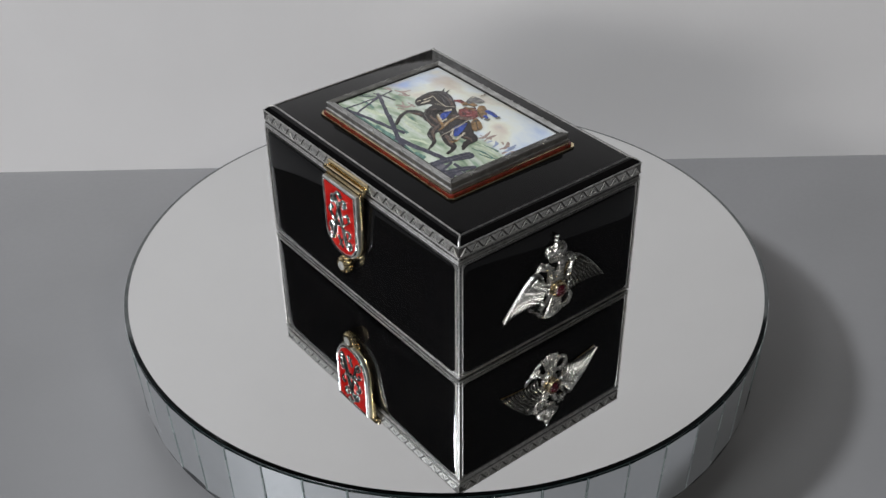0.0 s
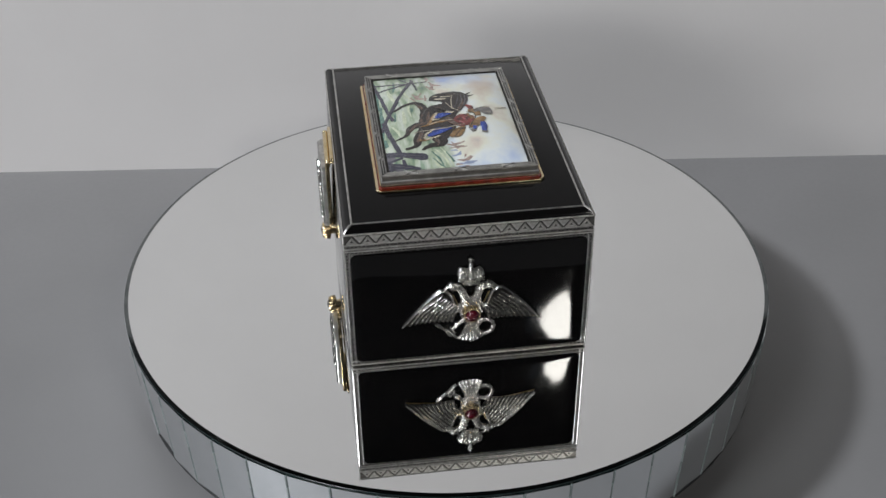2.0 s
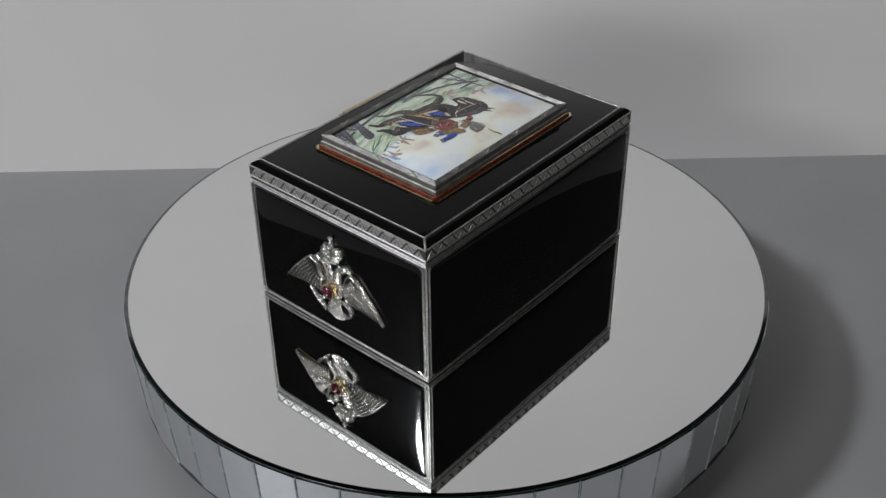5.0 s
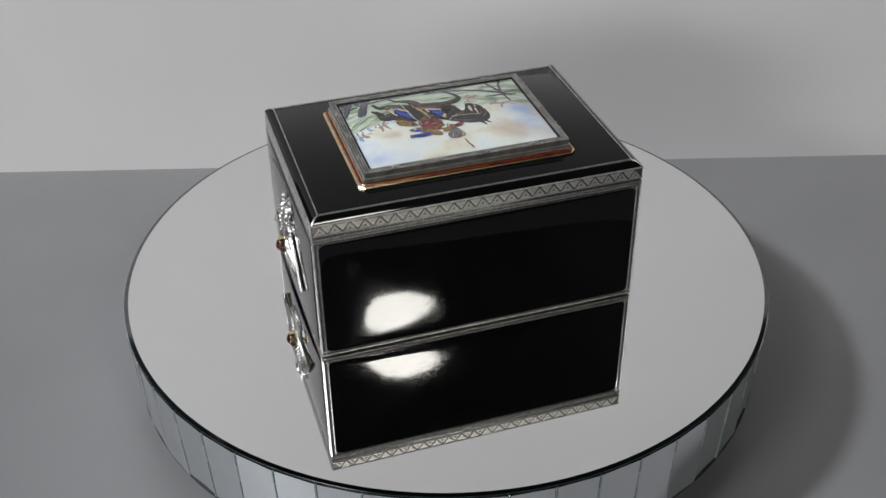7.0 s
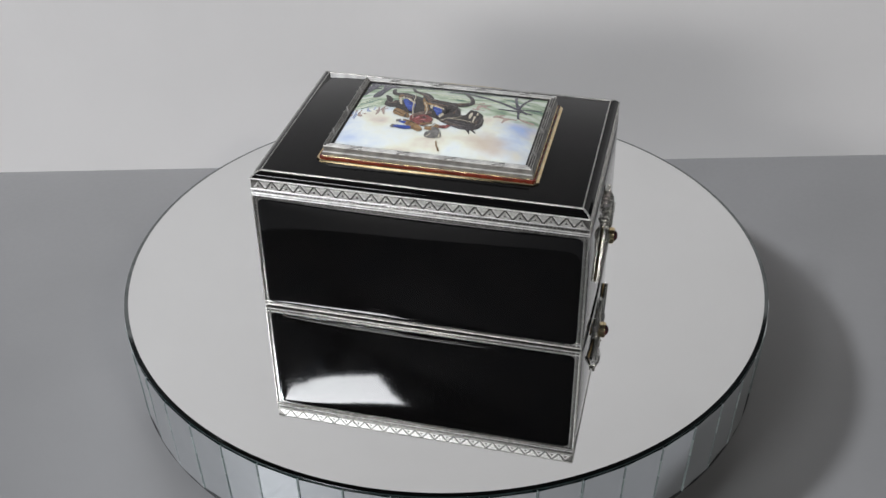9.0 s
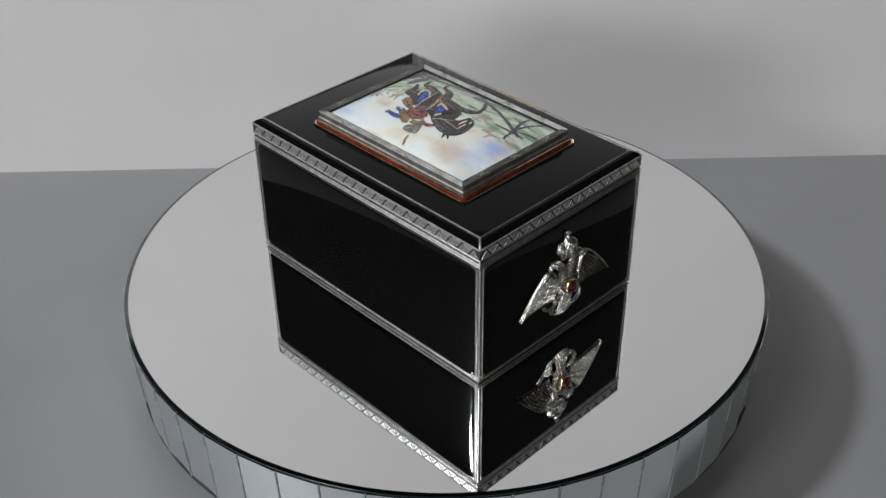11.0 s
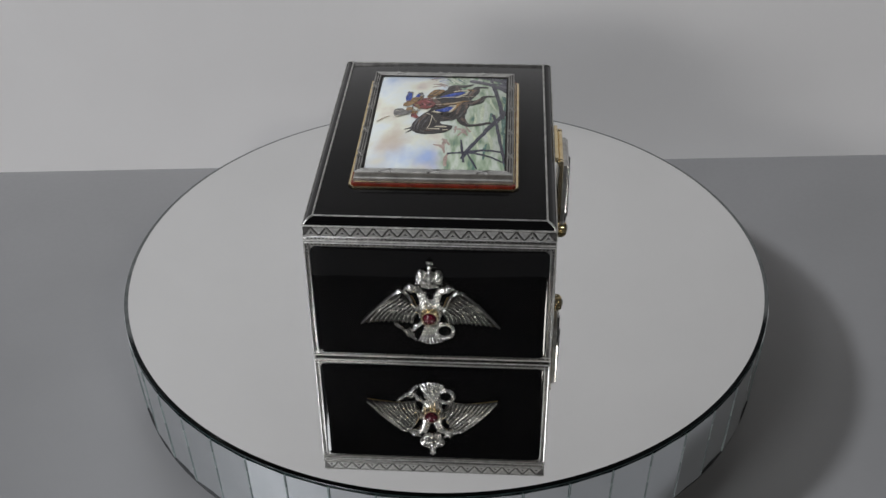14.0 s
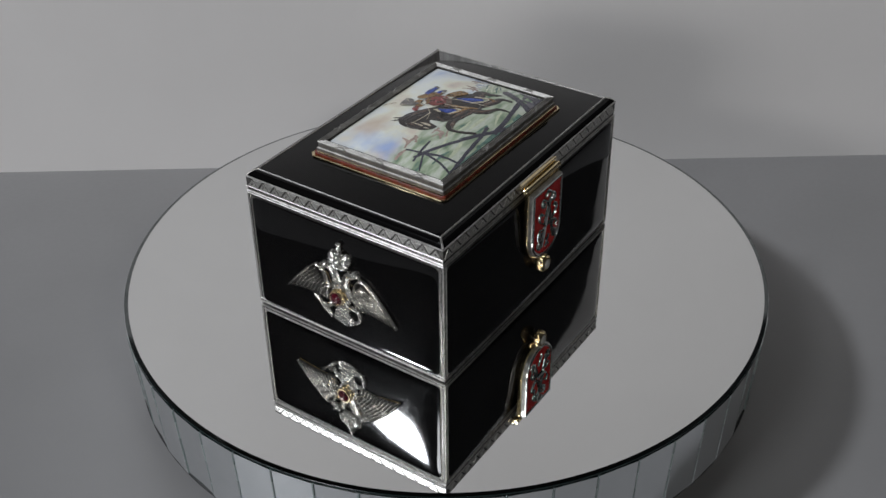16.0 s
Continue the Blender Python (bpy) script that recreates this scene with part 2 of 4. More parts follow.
def stroke(bm, pts, width, height, base=0.0, k=5, closed=False):
    """A raised half-round ribbon along points of the plane; width and height may be lists."""
    n = len(pts)
    w = width if isinstance(width, (list, tuple)) else [width] * n
    h = height if isinstance(height, (list, tuple)) else [height] * n
    rows = []
    for i, (x, y) in enumerate(pts):
        a = pts[(i - 1) % n] if (i or closed) else pts[i]
        b = pts[(i + 1) % n] if (i < n - 1 or closed) else pts[i]
        t = Vector((b[0] - a[0], b[1] - a[1])).normalized()
        s = Vector((-t.y, t.x))
        rows.append([bm.verts.new((x + s.x * w[i] / 2 * math.cos(math.pi * j / (k - 1)), y + s.y * w[i] / 2 * math.cos(math.pi * j / (k - 1)), base + h[i] * math.sin(math.pi * j / (k - 1)))) for j in range(k)])
    for i in range(n if closed else n - 1):
        a, b = rows[i], rows[(i + 1) % n]
        for j in range(k - 1):
            bm.faces.new((a[j], a[j + 1], b[j + 1], b[j]))
    if not closed:
        bm.faces.new(rows[0])
        bm.faces.new(rows[-1][::-1])
    return bm


def bend(pts, n=12):
    """A smooth curve through a few points."""
    p = [Vector(q) for q in pts]
    p = [p[0] * 2 - p[1]] + p + [p[-1] * 2 - p[-2]]
    out = []
    for i in range(1, len(p) - 2):
        for j in range(n):
            t = j / n
            out.append(tuple(0.5 * (2 * p[i] + (p[i + 1] - p[i - 1]) * t + (2 * p[i - 1] - 5 * p[i] + 4 * p[i + 1] - p[i + 2]) * t * t + (3 * p[i] - p[i - 1] - 3 * p[i + 1] + p[i + 2]) * t ** 3)))
    return out + [tuple(p[-2])]


def dome(bm, x, y, rx, ry, h, base=0.0, turn=0.0, rings=4, n=16):
    """Half of a flattened ball that lies on the plane."""
    c, s = math.cos(radians(turn)), math.sin(radians(turn))
    top = bm.verts.new((x, y, base + h))
    loops = []
    for r in range(1, rings + 1):
        a = math.pi / 2 * r / rings
        loops.append([bm.verts.new((x + c * rx * math.sin(a) * math.cos(q) - s * ry * math.sin(a) * math.sin(q), y + s * rx * math.sin(a) * math.cos(q) + c * ry * math.sin(a) * math.sin(q), base + h * math.cos(a))) for q in (2 * math.pi * i / n for i in range(n))])
    for i in range(n):
        bm.faces.new((top, loops[0][i], loops[0][(i + 1) % n]))
    for a, b in zip(loops, loops[1:]):
        for i in range(n):
            bm.faces.new((a[i], b[i], b[(i + 1) % n], a[(i + 1) % n]))
    bm.faces.new(loops[-1][::-1])
    return bm


def slab(bm, outline, z0, z1, inset=0.0):
    """A plate of any outline, its upper edge drawn in by inset."""
    n = len(outline)
    cx, cy = sum(p[0] for p in outline) / n, sum(p[1] for p in outline) / n
    lo = [bm.verts.new((x, y, z0)) for x, y in outline]
    mid = [bm.verts.new((x, y, z1 - inset)) for x, y in outline]
    hi = []
    for x, y in outline:
        d = Vector((x - cx, y - cy))
        d = d * (1 - inset / max(d.length, 1e-6))
        hi.append(bm.verts.new((cx + d.x, cy + d.y, z1)))
    for a, b in ((lo, mid), (mid, hi)):
        for i in range(n):
            bm.faces.new((a[i], a[(i + 1) % n], b[(i + 1) % n], b[i]))
    bm.faces.new(hi)
    bm.faces.new(lo[::-1])
    return bm


# ---- the room ----
def setting(name, bm, mat, label, category, m=None):
    return tagged(part(name, bm, mat, None, label, m, smooth=False), category=category, kind="structure")


WALL_TURN = pose(0, WALL_Y, 0, 0, 0, 1.0)
bm = bmesh.new()
rows = []
for k in range(25):
    z = TABLE_Z + (0.42 - TABLE_Z) * k / 24
    # The unseen upper card bows forward, invented to darken its reflection in the mirror.
    y = -0.42 * max(z - 0.10, 0) ** 2
    rows.append([bm.verts.new((x, y + d, z)) for x, d in ((-0.28, 0), (0.28, 0), (0.28, 0.012), (-0.28, 0.012))])
for lo, hi in zip(rows, rows[1:]):
    for k in range(4):
        bm.faces.new((lo[k], lo[(k + 1) % 4], hi[(k + 1) % 4], hi[k]))
bm.faces.new(rows[0])
bm.faces.new(rows[-1])
tagged(part("backdrop", bm, wall_paint, None, "plain pale grey card standing behind the turntable, its unseen top bowed forward to darken it", WALL_TURN, smooth=False), category="backdrop", kind="structure")
setting("wall_north", box(bmesh.new(), ROOM_W - 0.12, ROOM_E + 0.12, ROOM_N, ROOM_N + 0.12, ROOM_FLOOR, ROOM_TOP), room_paint, "plain dim grey wall of the room", "wall")
setting("wall_east", box(bmesh.new(), ROOM_E, ROOM_E + 0.12, ROOM_S, ROOM_N, ROOM_FLOOR, ROOM_TOP), room_paint, "plain dim grey wall of the room", "wall")
W = bmesh.new()
a, b = WIN_A, WIN_B
for y0, y1, z0, z1 in ((ROOM_S, b["y0"], ROOM_FLOOR, ROOM_TOP), (b["y1"], a["y0"], ROOM_FLOOR, ROOM_TOP), (a["y1"], ROOM_N, ROOM_FLOOR, ROOM_TOP), (a["y0"], a["y1"], ROOM_FLOOR, a["z0"]), (a["y0"], a["y1"], a["z1"], ROOM_TOP),
                       (b["y0"], b["y1"], ROOM_FLOOR, b["z0"]), (b["y0"], b["y1"], b["z1"], ROOM_TOP)):
    box(W, ROOM_W - 0.12, ROOM_W, y0, y1, z0, z1)
setting("wall_west", W, room_paint, "plain dim grey wall with two window openings", "wall")
W = bmesh.new()
c = WIN_C
for x0, x1, z0, z1 in ((ROOM_W - 0.12, c["x0"], ROOM_FLOOR, ROOM_TOP), (c["x0"], c["x1"], ROOM_FLOOR, c["z0"]), (c["x0"], c["x1"], c["z1"], ROOM_TOP), (c["x1"], WIN_F["x0"], ROOM_FLOOR, ROOM_TOP), (WIN_F["x1"], ROOM_E + 0.12, ROOM_FLOOR, ROOM_TOP), (WIN_F["x0"], WIN_F["x1"], ROOM_FLOOR, WIN_F["z0"]), (WIN_F["x0"], WIN_F["x1"], WIN_F["z1"], ROOM_TOP)):
    box(W, x0, x1, ROOM_S - 0.12, ROOM_S, z0, z1)
setting("wall_south", W, room_paint, "plain dim grey wall with two small window openings", "wall")
setting("floor", box(bmesh.new(), ROOM_W - 0.12, ROOM_E + 0.12, ROOM_S - 0.12, ROOM_N + 0.12, ROOM_FLOOR - 0.1, ROOM_FLOOR), floor_wood, "brown wooden floor of the room", "floor")
setting("ceiling", box(bmesh.new(), ROOM_W - 0.12, ROOM_E + 0.12, ROOM_S - 0.12, ROOM_N + 0.12, ROOM_TOP, ROOM_TOP + 0.1), room_paint, "plain dim grey ceiling of the room", "ceiling")

table = tagged(new("table"), "smooth matt grey table in front of a pale backdrop board", "table")
part("tabletop", box(bmesh.new(), -0.9, 0.9, -0.8, 0.1, -0.03, 0, 0.002), table_paint, table, "", WALL_TURN @ pose(0, 0, TABLE_Z))
for lx in (-0.82, 0.82):
    for ly in (-0.72, -0.06):
        part("leg", box(bmesh.new(), lx - 0.025, lx + 0.025, ly - 0.025, ly + 0.025, ROOM_FLOOR, TABLE_Z - 0.03, 0.003), table_paint, table, "", WALL_TURN)

# ---- the turntable ----
R, R_LOW, RIM_LOW, GLASS = 0.1254, 0.1241, -0.0330, 0.0013
turntable = tagged(new("turntable"), "round mirror-topped display turntable with mirrored rim strips, turning", "turntable")
part("base", lathe(bmesh.new(), [(0.093, TABLE_Z), (0.095, TABLE_Z + 0.001), (0.095, RIM_LOW - 0.0004)], 96), plastic_black, turntable, "low black plastic base")
part("drum", lathe(bmesh.new(), [(R_LOW - 0.0035, RIM_LOW), (R - 0.0040, -GLASS - 0.0002)], 102), plastic_black, turntable, "dark drum behind the mirrored strips")
BEV = 0.0015
part("mirror_top", lathe(bmesh.new(), [(R - BEV, -0.0008), (R - BEV, 0.0)], 192), mirror, turntable, "clean round silvered mirror plate")
part("bevel", lathe(bmesh.new(), [(R - BEV - 0.0001, -0.0008), (R - BEV, 0.0), (R - 0.00012, -0.00032), (R - 0.0003, -0.0008)], 192, close=False), bevel_mirror, turntable, "narrow polished bevel of the mirror plate")
part("glass_edge", lathe(bmesh.new(), [(R - 0.0009, -GLASS), (R - 0.0002, -GLASS), (R, -GLASS + 0.0003), (R, -0.00042), (R - 0.00012, -0.00032), (R - 0.0005, -0.0007)], 192, close=False), glass_edge, turntable, "dark green ground glass edge")
part("lower_edge", lathe(bmesh.new(), [(R_LOW - 0.003, RIM_LOW - 0.0006), (R_LOW + 0.0002, RIM_LOW - 0.0006), (R_LOW + 0.0002, RIM_LOW - 0.0001), (R_LOW - 0.003, RIM_LOW - 0.0001)], 102, close=False), plastic_black, turntable, "thin dark edge under the strips")
NS = 51
bm, vs = bmesh.new(), []
for r, z in ((R + 0.0002, -GLASS - 0.0001), (R_LOW, RIM_LOW)):
    for d, g in ((-0.0018, 0.00012), (-0.0004, 0.00012), (0.0, 0.0005)):
        w = r * math.tan(math.pi / NS) - g
        vs.append([bm.verts.new((r + d, q * w, z)) for q in (-1, 1)])
for k in (0, 1):
    for q in (0, 1):
        bm.faces.new((vs[k][q], vs[k + 1][q], vs[k + 4][q], vs[k + 3][q]))
bm.faces.new((vs[2][0], vs[2][1], vs[5][1], vs[5][0]))
bm.faces.new((vs[0][0], vs[0][1], vs[3][1], vs[3][0]))
for b in (0, 3):
    bm.faces.new((vs[b][0], vs[b + 1][0], vs[b + 2][0], vs[b + 2][1], vs[b + 1][1], vs[b][1]))
bmesh.ops.translate(bm, verts=bm.verts, vec=(-R, 0, 0))
strip_mesh = None
rnd = random.Random(4)
for i in range(NS):
    a = 360 / NS * (i + 0.5) + 3.7
    m = pose(0, 0, 0, 0, 0, a) @ pose(R - 0.0001, 0, 0, 0, rnd.uniform(-0.5, 0.5), rnd.uniform(-0.5, 0.5))
    if strip_mesh is None:
        ob = part("mirror_strip", bm, strip_mirror, turntable, "", m, smooth=False)
        strip_mesh = ob.data
    else:
        ob = new("mirror_strip", strip_mesh)
        ob.parent, ob.matrix_basis = turntable, m

seam_mesh = None
for i in range(NS):
    m = pose(0, 0, 0, 0, 0, 360 / NS * i + 3.7)
    if seam_mesh is None:
        bm = bmesh.new()
        for r, z in ((R + 0.0004, -GLASS - 0.0003), (R_LOW + 0.0001, RIM_LOW)):
            for y in (-0.00014, 0.00014):
                for d in (-0.0012, -0.0001):
                    bm.verts.new(((r + d) / math.cos(math.pi / NS), y, z))
        bm.verts.ensure_lookup_table()
        for f in ((0, 1, 3, 2), (4, 5, 7, 6), (0, 1, 5, 4), (2, 3, 7, 6), (0, 2, 6, 4), (1, 3, 7, 5)):
            bm.faces.new([bm.verts[k] for k in f])
        seam_mesh = part("ground_edge", bm, ground_glass, turntable, "", m, smooth=False).data
    else:
        ob = new("ground_edge", seam_mesh)
        ob.parent, ob.matrix_basis = turntable, m

# ---- the box ----
A, B = 0.0602, 0.0422
Z0, ZS, ZB, ZT, ZL = 0.0006, 0.0502, 0.0526, 0.0568, 0.0587
INS = 0.0034
jewel_box = tagged(new("trinket_box"), "black enamel box with engraved silver mounts, closed, on the mirror", "box")


def faces_of():
    """The four sides: half length, plane to box space."""
    out = []
    for half, dist, u, h in ((B, A, (0, 1, 0), (1, 0, 0)), (A, B, (-1, 0, 0), (0, 1, 0)), (B, A, (0, -1, 0), (-1, 0, 0)), (A, B, (1, 0, 0), (0, -1, 0))):
        m = Matrix.Identity(4)
        m.col[0][:3], m.col[1][:3], m.col[2][:3] = u, (0, 0, 1), h
        m.col[3][:3] = Vector(h) * dist
        out.append((half, m))
    return out


SIDES = faces_of()
part("foot_plate", box(bmesh.new(), -A + 0.0016, A - 0.0016, -B + 0.0016, B - 0.0016, 0, Z0 + 0.0002), silver_dark, jewel_box, "dark recessed foot under the box")
part("carcass", box(bmesh.new(), -A + 0.0004, A - 0.0004, -B + 0.0004, B - 0.0004, Z0, ZS, 0.0005), silver_border, jewel_box, "engraved silver framework")
part("lid_rim", box(bmesh.new(), -A + 0.0004, A - 0.0004, -B + 0.0004, B - 0.0004, ZS + 0.0003, ZT - 0.0002, 0.0003), silver_border, jewel_box, "engraved silver rim of the lid")


def enamel_panel(half, v0, v1, bulge):
    """A pillowed enamel panel with rounded corners."""
    bm, nu, nv = bmesh.new(), 72, 44
    cv, hv = (v0 + v1) / 2, (v1 - v0) / 2
    grid = []
    for j in range(nv + 1):
        row = []
        for i in range(nu + 1):
            a, b = -math.cos(math.pi * i / nu), -math.cos(math.pi * j / nv)
            x, y = a * half, b * hv
            r = 0.0022
            ox, oy = max(abs(x) - half + r, 0), max(abs(y) - hv + r, 0)
            if ox > 0 and oy > 0:
                q = max(ox, oy) / math.hypot(ox, oy)
                x, y = math.copysign(half - r + ox * q, x), math.copysign(hv - r + oy * q, y)
            edge = min(half - abs(x), hv - abs(y))
            lip = 0.00015 * (1 - math.exp(-max(edge, 0) / 0.0006)) + 0.0004 * (1 - math.exp(-max(half - abs(x), 0) / 0.003)) + 0.0003 * (1 - math.exp(-max(hv - y, 0) / 0.005))
            row.append(bm.verts.new((x, cv + y, -0.0004 + lip + bulge * (1 - a * a) * (1 - (0.9 * ((b + 0.3) / 1.3) ** 2 if b > -0.3 else 0.25 * ((b + 0.3) / 0.7) ** 2)) * (1 - math.exp(-max(edge, 0) / 0.0005)))))
        grid.append(row)
    for j in range(nv):
        for i in range(nu):
            bm.faces.new((grid[j][i], grid[j][i + 1], grid[j + 1][i + 1], grid[j + 1][i]))
    return bm


def dash_row(bm, p, q, pitch, w, h):
    """A row of short blackened punch marks between two points of the plane."""
    p, q = Vector(p), Vector(q)
    n = max(2, int((q - p).length / pitch))
    t = (q - p).normalized()
    s = Vector((-t.y, t.x))
    for i in range(n):
        c = p + (q - p) * ((i + 0.5) / n)
        lo = [bm.verts.new((*(c + t * a * pitch * 0.34 + s * b * w), 0)) for a, b in ((-1, -0.6), (-0.7, -1), (0.7, -1), (1, -0.6), (1, 0.6), (0.7, 1), (-0.7, 1), (-1, 0.6))]
        hi = bm.verts.new((*c, h))
        for k in range(8):
            bm.faces.new((lo[k], lo[(k + 1) % 8], hi))
    return bm


def triangle(w, v, up):
    """One raised triangle of the engraved band; those that point up are pierced."""
    bm = bmesh.new()
    h0, h1, g = -0.0004, 0.00000, 0.00033
    y, x = v / 2 - g * 0.6, w / 2 - g * 1.5
    tri = [(-x, -y), (x, -y), (0, y - g)] if up else [(x, y), (-x, y), (0, g - y)]
    mx, my = 0, sum(p[1] for p in tri) / 3
    a = [bm.verts.new((*p, h0)) for p in tri]
    b = [bm.verts.new((p[0] * 0.9, my + (p[1] - my) * 0.9, h1)) for p in tri]
    for k in range(3):
        bm.faces.new((a[k], a[(k + 1) % 3], b[(k + 1) % 3], b[k]))
    if up:
        c = [bm.verts.new((p[0] * 0.42, my + (p[1] - my) * 0.42, h1)) for p in tri]
        d = [bm.verts.new((p[0] * 0.34, my + (p[1] - my) * 0.34, h0)) for p in tri]
        for k in range(3):
            bm.faces.new((b[k], b[(k + 1) % 3], c[(k + 1) % 3], c[k]))
            bm.faces.new((c[k], c[(k + 1) % 3], d[(k + 1) % 3], d[k]))
    else:
        bm.faces.new(b)
    return bm


BAND_V = ZT - 0.0006 - ZB
TRI_W = 2 * (B - 0.0004) / 16
tri_up = tri_down = None


def zigzag(band, half, periods):
    """Raised triangles, point up and point down in turn, along the band."""
    global tri_up, tri_down
    w = 2 * half / periods
    for i in range(2 * periods - 1):
        m = Matrix.Translation((-half + w * (i / 2 + 0.5), (ZB + ZT - 0.0006) / 2, 0))
        have = tri_down if i % 2 else tri_up
        if have is None:
            ob = part("raised_triangle", triangle(TRI_W, BAND_V, i % 2 == 0), silver_engraved, band, "", m, smooth=False)
            if i % 2:
                tri_down = ob.data
            else:
                tri_up = ob.data
        else:
            ob = new("raised_triangle", have)
            ob.parent, ob.matrix_basis = band, m


for half, m in SIDES:
    long_side = half > 0.05
    part("enamel_panel", enamel_panel(half - 0.0021, 0.0026, 0.0484, 0.0011 if not long_side else 0.0013), enamel_black, jewel_box, "glossy pillowed black enamel panel", m)
    band = part("zigzag_band", box(bmesh.new(), -half + 0.0003, half - 0.0003, ZB, ZT - 0.0004, -0.0006, -0.00033), silver_dark, jewel_box, "silver band engraved with a zigzag of triangles", m, smooth=False)
    zigzag(band, half - 0.0004, 23 if long_side else 16)
    for v, w in ((ZT - 0.0003, 0.0006), (ZB - 0.0001, 0.0004), (ZS + 0.0005, 0.0004), (ZS - 0.0004, 0.0004), (Z0 + 0.0019, 0.0003), (Z0 + 0.0003, 0.0005)):
        part("wire", stroke(bmesh.new(), [(-half + 0.0002, v), (half - 0.0002, v)], w, 0.00042, -0.0004), silver, jewel_box, "thin silver wire", m)
    for q in (-1, 1):
        for o, w in ((0.0019, 0.0003), (0.0004, 0.0004)):
            part("wire", stroke(bmesh.new(), [(q * (half - o), Z0 + 0.001), (q * (half - o), ZS - 0.001)], w, 0.0004, -0.0004), silver, jewel_box, "thin silver wire", m)
    bm = bmesh.new()
    dash_row(bm, (-half + 0.001, ZS + 0.0013), (half - 0.001, ZS + 0.0013), 0.0013, 0.00024, 0.00004)
    dash_row(bm, (-half + 0.001, ZS - 0.0011), (half - 0.001, ZS - 0.0011), 0.0013, 0.00024, 0.00004)
    dash_row(bm, (-half + 0.002, Z0 + 0.0011), (half - 0.002, Z0 + 0.0011), 0.0013, 0.00024, 0.00004)
    for s in (-1, 1):
        dash_row(bm, (s * (half - 0.00105), Z0 + 0.001), (s * (half - 0.00105), ZS - 0.0015), 0.0013, 0.00024, 0.00004)
    for v in bm.verts:
        v.co.z -= 0.00037
    tagged(part("punched_border", bm, silver_hollow, jewel_box, "rows of small blackened punch marks", m, smooth=False), kind="stuff")

# lid: sloping black border with silver mitres, silver line, black top
ax, by = A - INS, B - INS
SHOULDER = [(k / 5, math.sin(math.pi / 2 * k / 5) ** 0.65) for k in range(6)]
for (x0, y0), (x1, y1) in (((1, -1), (1, 1)), ((1, 1), (-1, 1)), ((-1, 1), (-1, -1)), ((-1, -1), (1, -1))):
    bm = bmesh.new()
    spine, prev = [], None
    for u, h in SHOULDER:
        px, py, z = (A - 0.0005) + (ax - A + 0.0005) * u, (B - 0.0005) + (by - B + 0.0005) * u, ZT - 0.0001 + (ZL - ZT) * h
        row = [bm.verts.new((x0 * px, y0 * py, z)), bm.verts.new((x1 * px, y1 * py, z))]
        spine.append(Vector((x0 * px, y0 * py, z)))
        if prev:
            bm.faces.new((prev[0], prev[1], row[1], row[0]))
        prev = row
    part("lid_border", bm, enamel_black, jewel_box, "sloping black enamel border of the lid, rounded over")
    bm, prev = bmesh.new(), None
    side = Vector((-y0, x0, 0)).normalized()
    for c in spine:
        row = [bm.verts.new(c + side * 0.0004 * math.cos(math.pi * j / 4) + Vector((0, 0, 0.0003 * math.sin(math.pi * j / 4)))) for j in range(5)]
        if prev:
            for j in range(4):
                bm.faces.new((prev[j], prev[j + 1], row[j + 1], row[j]))
        prev = row
    part("mitre_line", bm, silver, jewel_box, "silver corner wire of the lid")
part("lid_top", box(bmesh.new(), -ax, ax, -by, by, ZT - 0.0008, ZL, 0.0002), enamel_black, jewel_box, "flat glossy black enamel lid")
bm = stroke(bmesh.new(), [(-ax, -by), (ax, -by), (ax, by), (-ax, by)], 0.0009, 0.0004, ZL - 0.00012, closed=True)
part("lid_line", bm, silver, jewel_box, "thin silver line round the lid top")

# the plaque on the lid
PX, PY = 0.0400, 0.0292


def notched(x, y, c):
    return [(-x + c, -y), (x - c, -y), (x, -y + c), (x, y - c), (x - c, y), (-x + c, y), (-x, y - c), (-x, -y + c)]


part("plaque_base", slab(bmesh.new(), notched(PX, PY, 0.0016), ZL - 0.0001, ZL + 0.0009, 0.0003), gold, jewel_box, "narrow gold step of the plaque", smooth=False)
part("enamel_step", slab(bmesh.new(), notched(PX - 0.0010, PY - 0.0010, 0.001), ZL + 0.0008, ZL + 0.0016, 0.0001), enamel_rust, jewel_box, "rust-red translucent enamel step", smooth=False)
bm = stroke(bmesh.new(), notched(0.0380, 0.0275, 0.0008), 0.0005, 0.0003, ZL + 0.00155, closed=True)
part("gold_line", bm, gold, jewel_box, "thin gold line on the red step")
FX, FY, OX, OY, ZF = 0.0379, 0.0273, 0.0352, 0.0248, 0.0642
bm = bmesh.new()
ring = []
for x, y, z in ((FX, FY, ZL + 0.0015), (FX, FY, ZL + 0.0030), (FX - 0.0005, FY - 0.0005, ZL + 0.0033), (FX - 0.0005, FY - 0.0005, ZF - 0.0006), (FX - 0.0007, FY - 0.0007, ZF - 0.0003), (OX + 0.0001, OY + 0.0001, ZF - 0.0003), (OX, OY, ZF - 0.0005), (OX, OY, ZL + 0.002)):
    ring.append([bm.verts.new(c) for c in ((-x, -y, z), (x, -y, z), (x, y, z), (-x, y, z))])
for a, b in zip(ring, ring[1:]):
    for i in range(4):
        bm.faces.new((a[i], a[(i + 1) % 4], b[(i + 1) % 4], b[i]))
frame_mount = part("picture_frame", bm, silver_frame, jewel_box, "reeded oxidised silver picture frame with ribbon ties", smooth=False)
bm = bmesh.new()
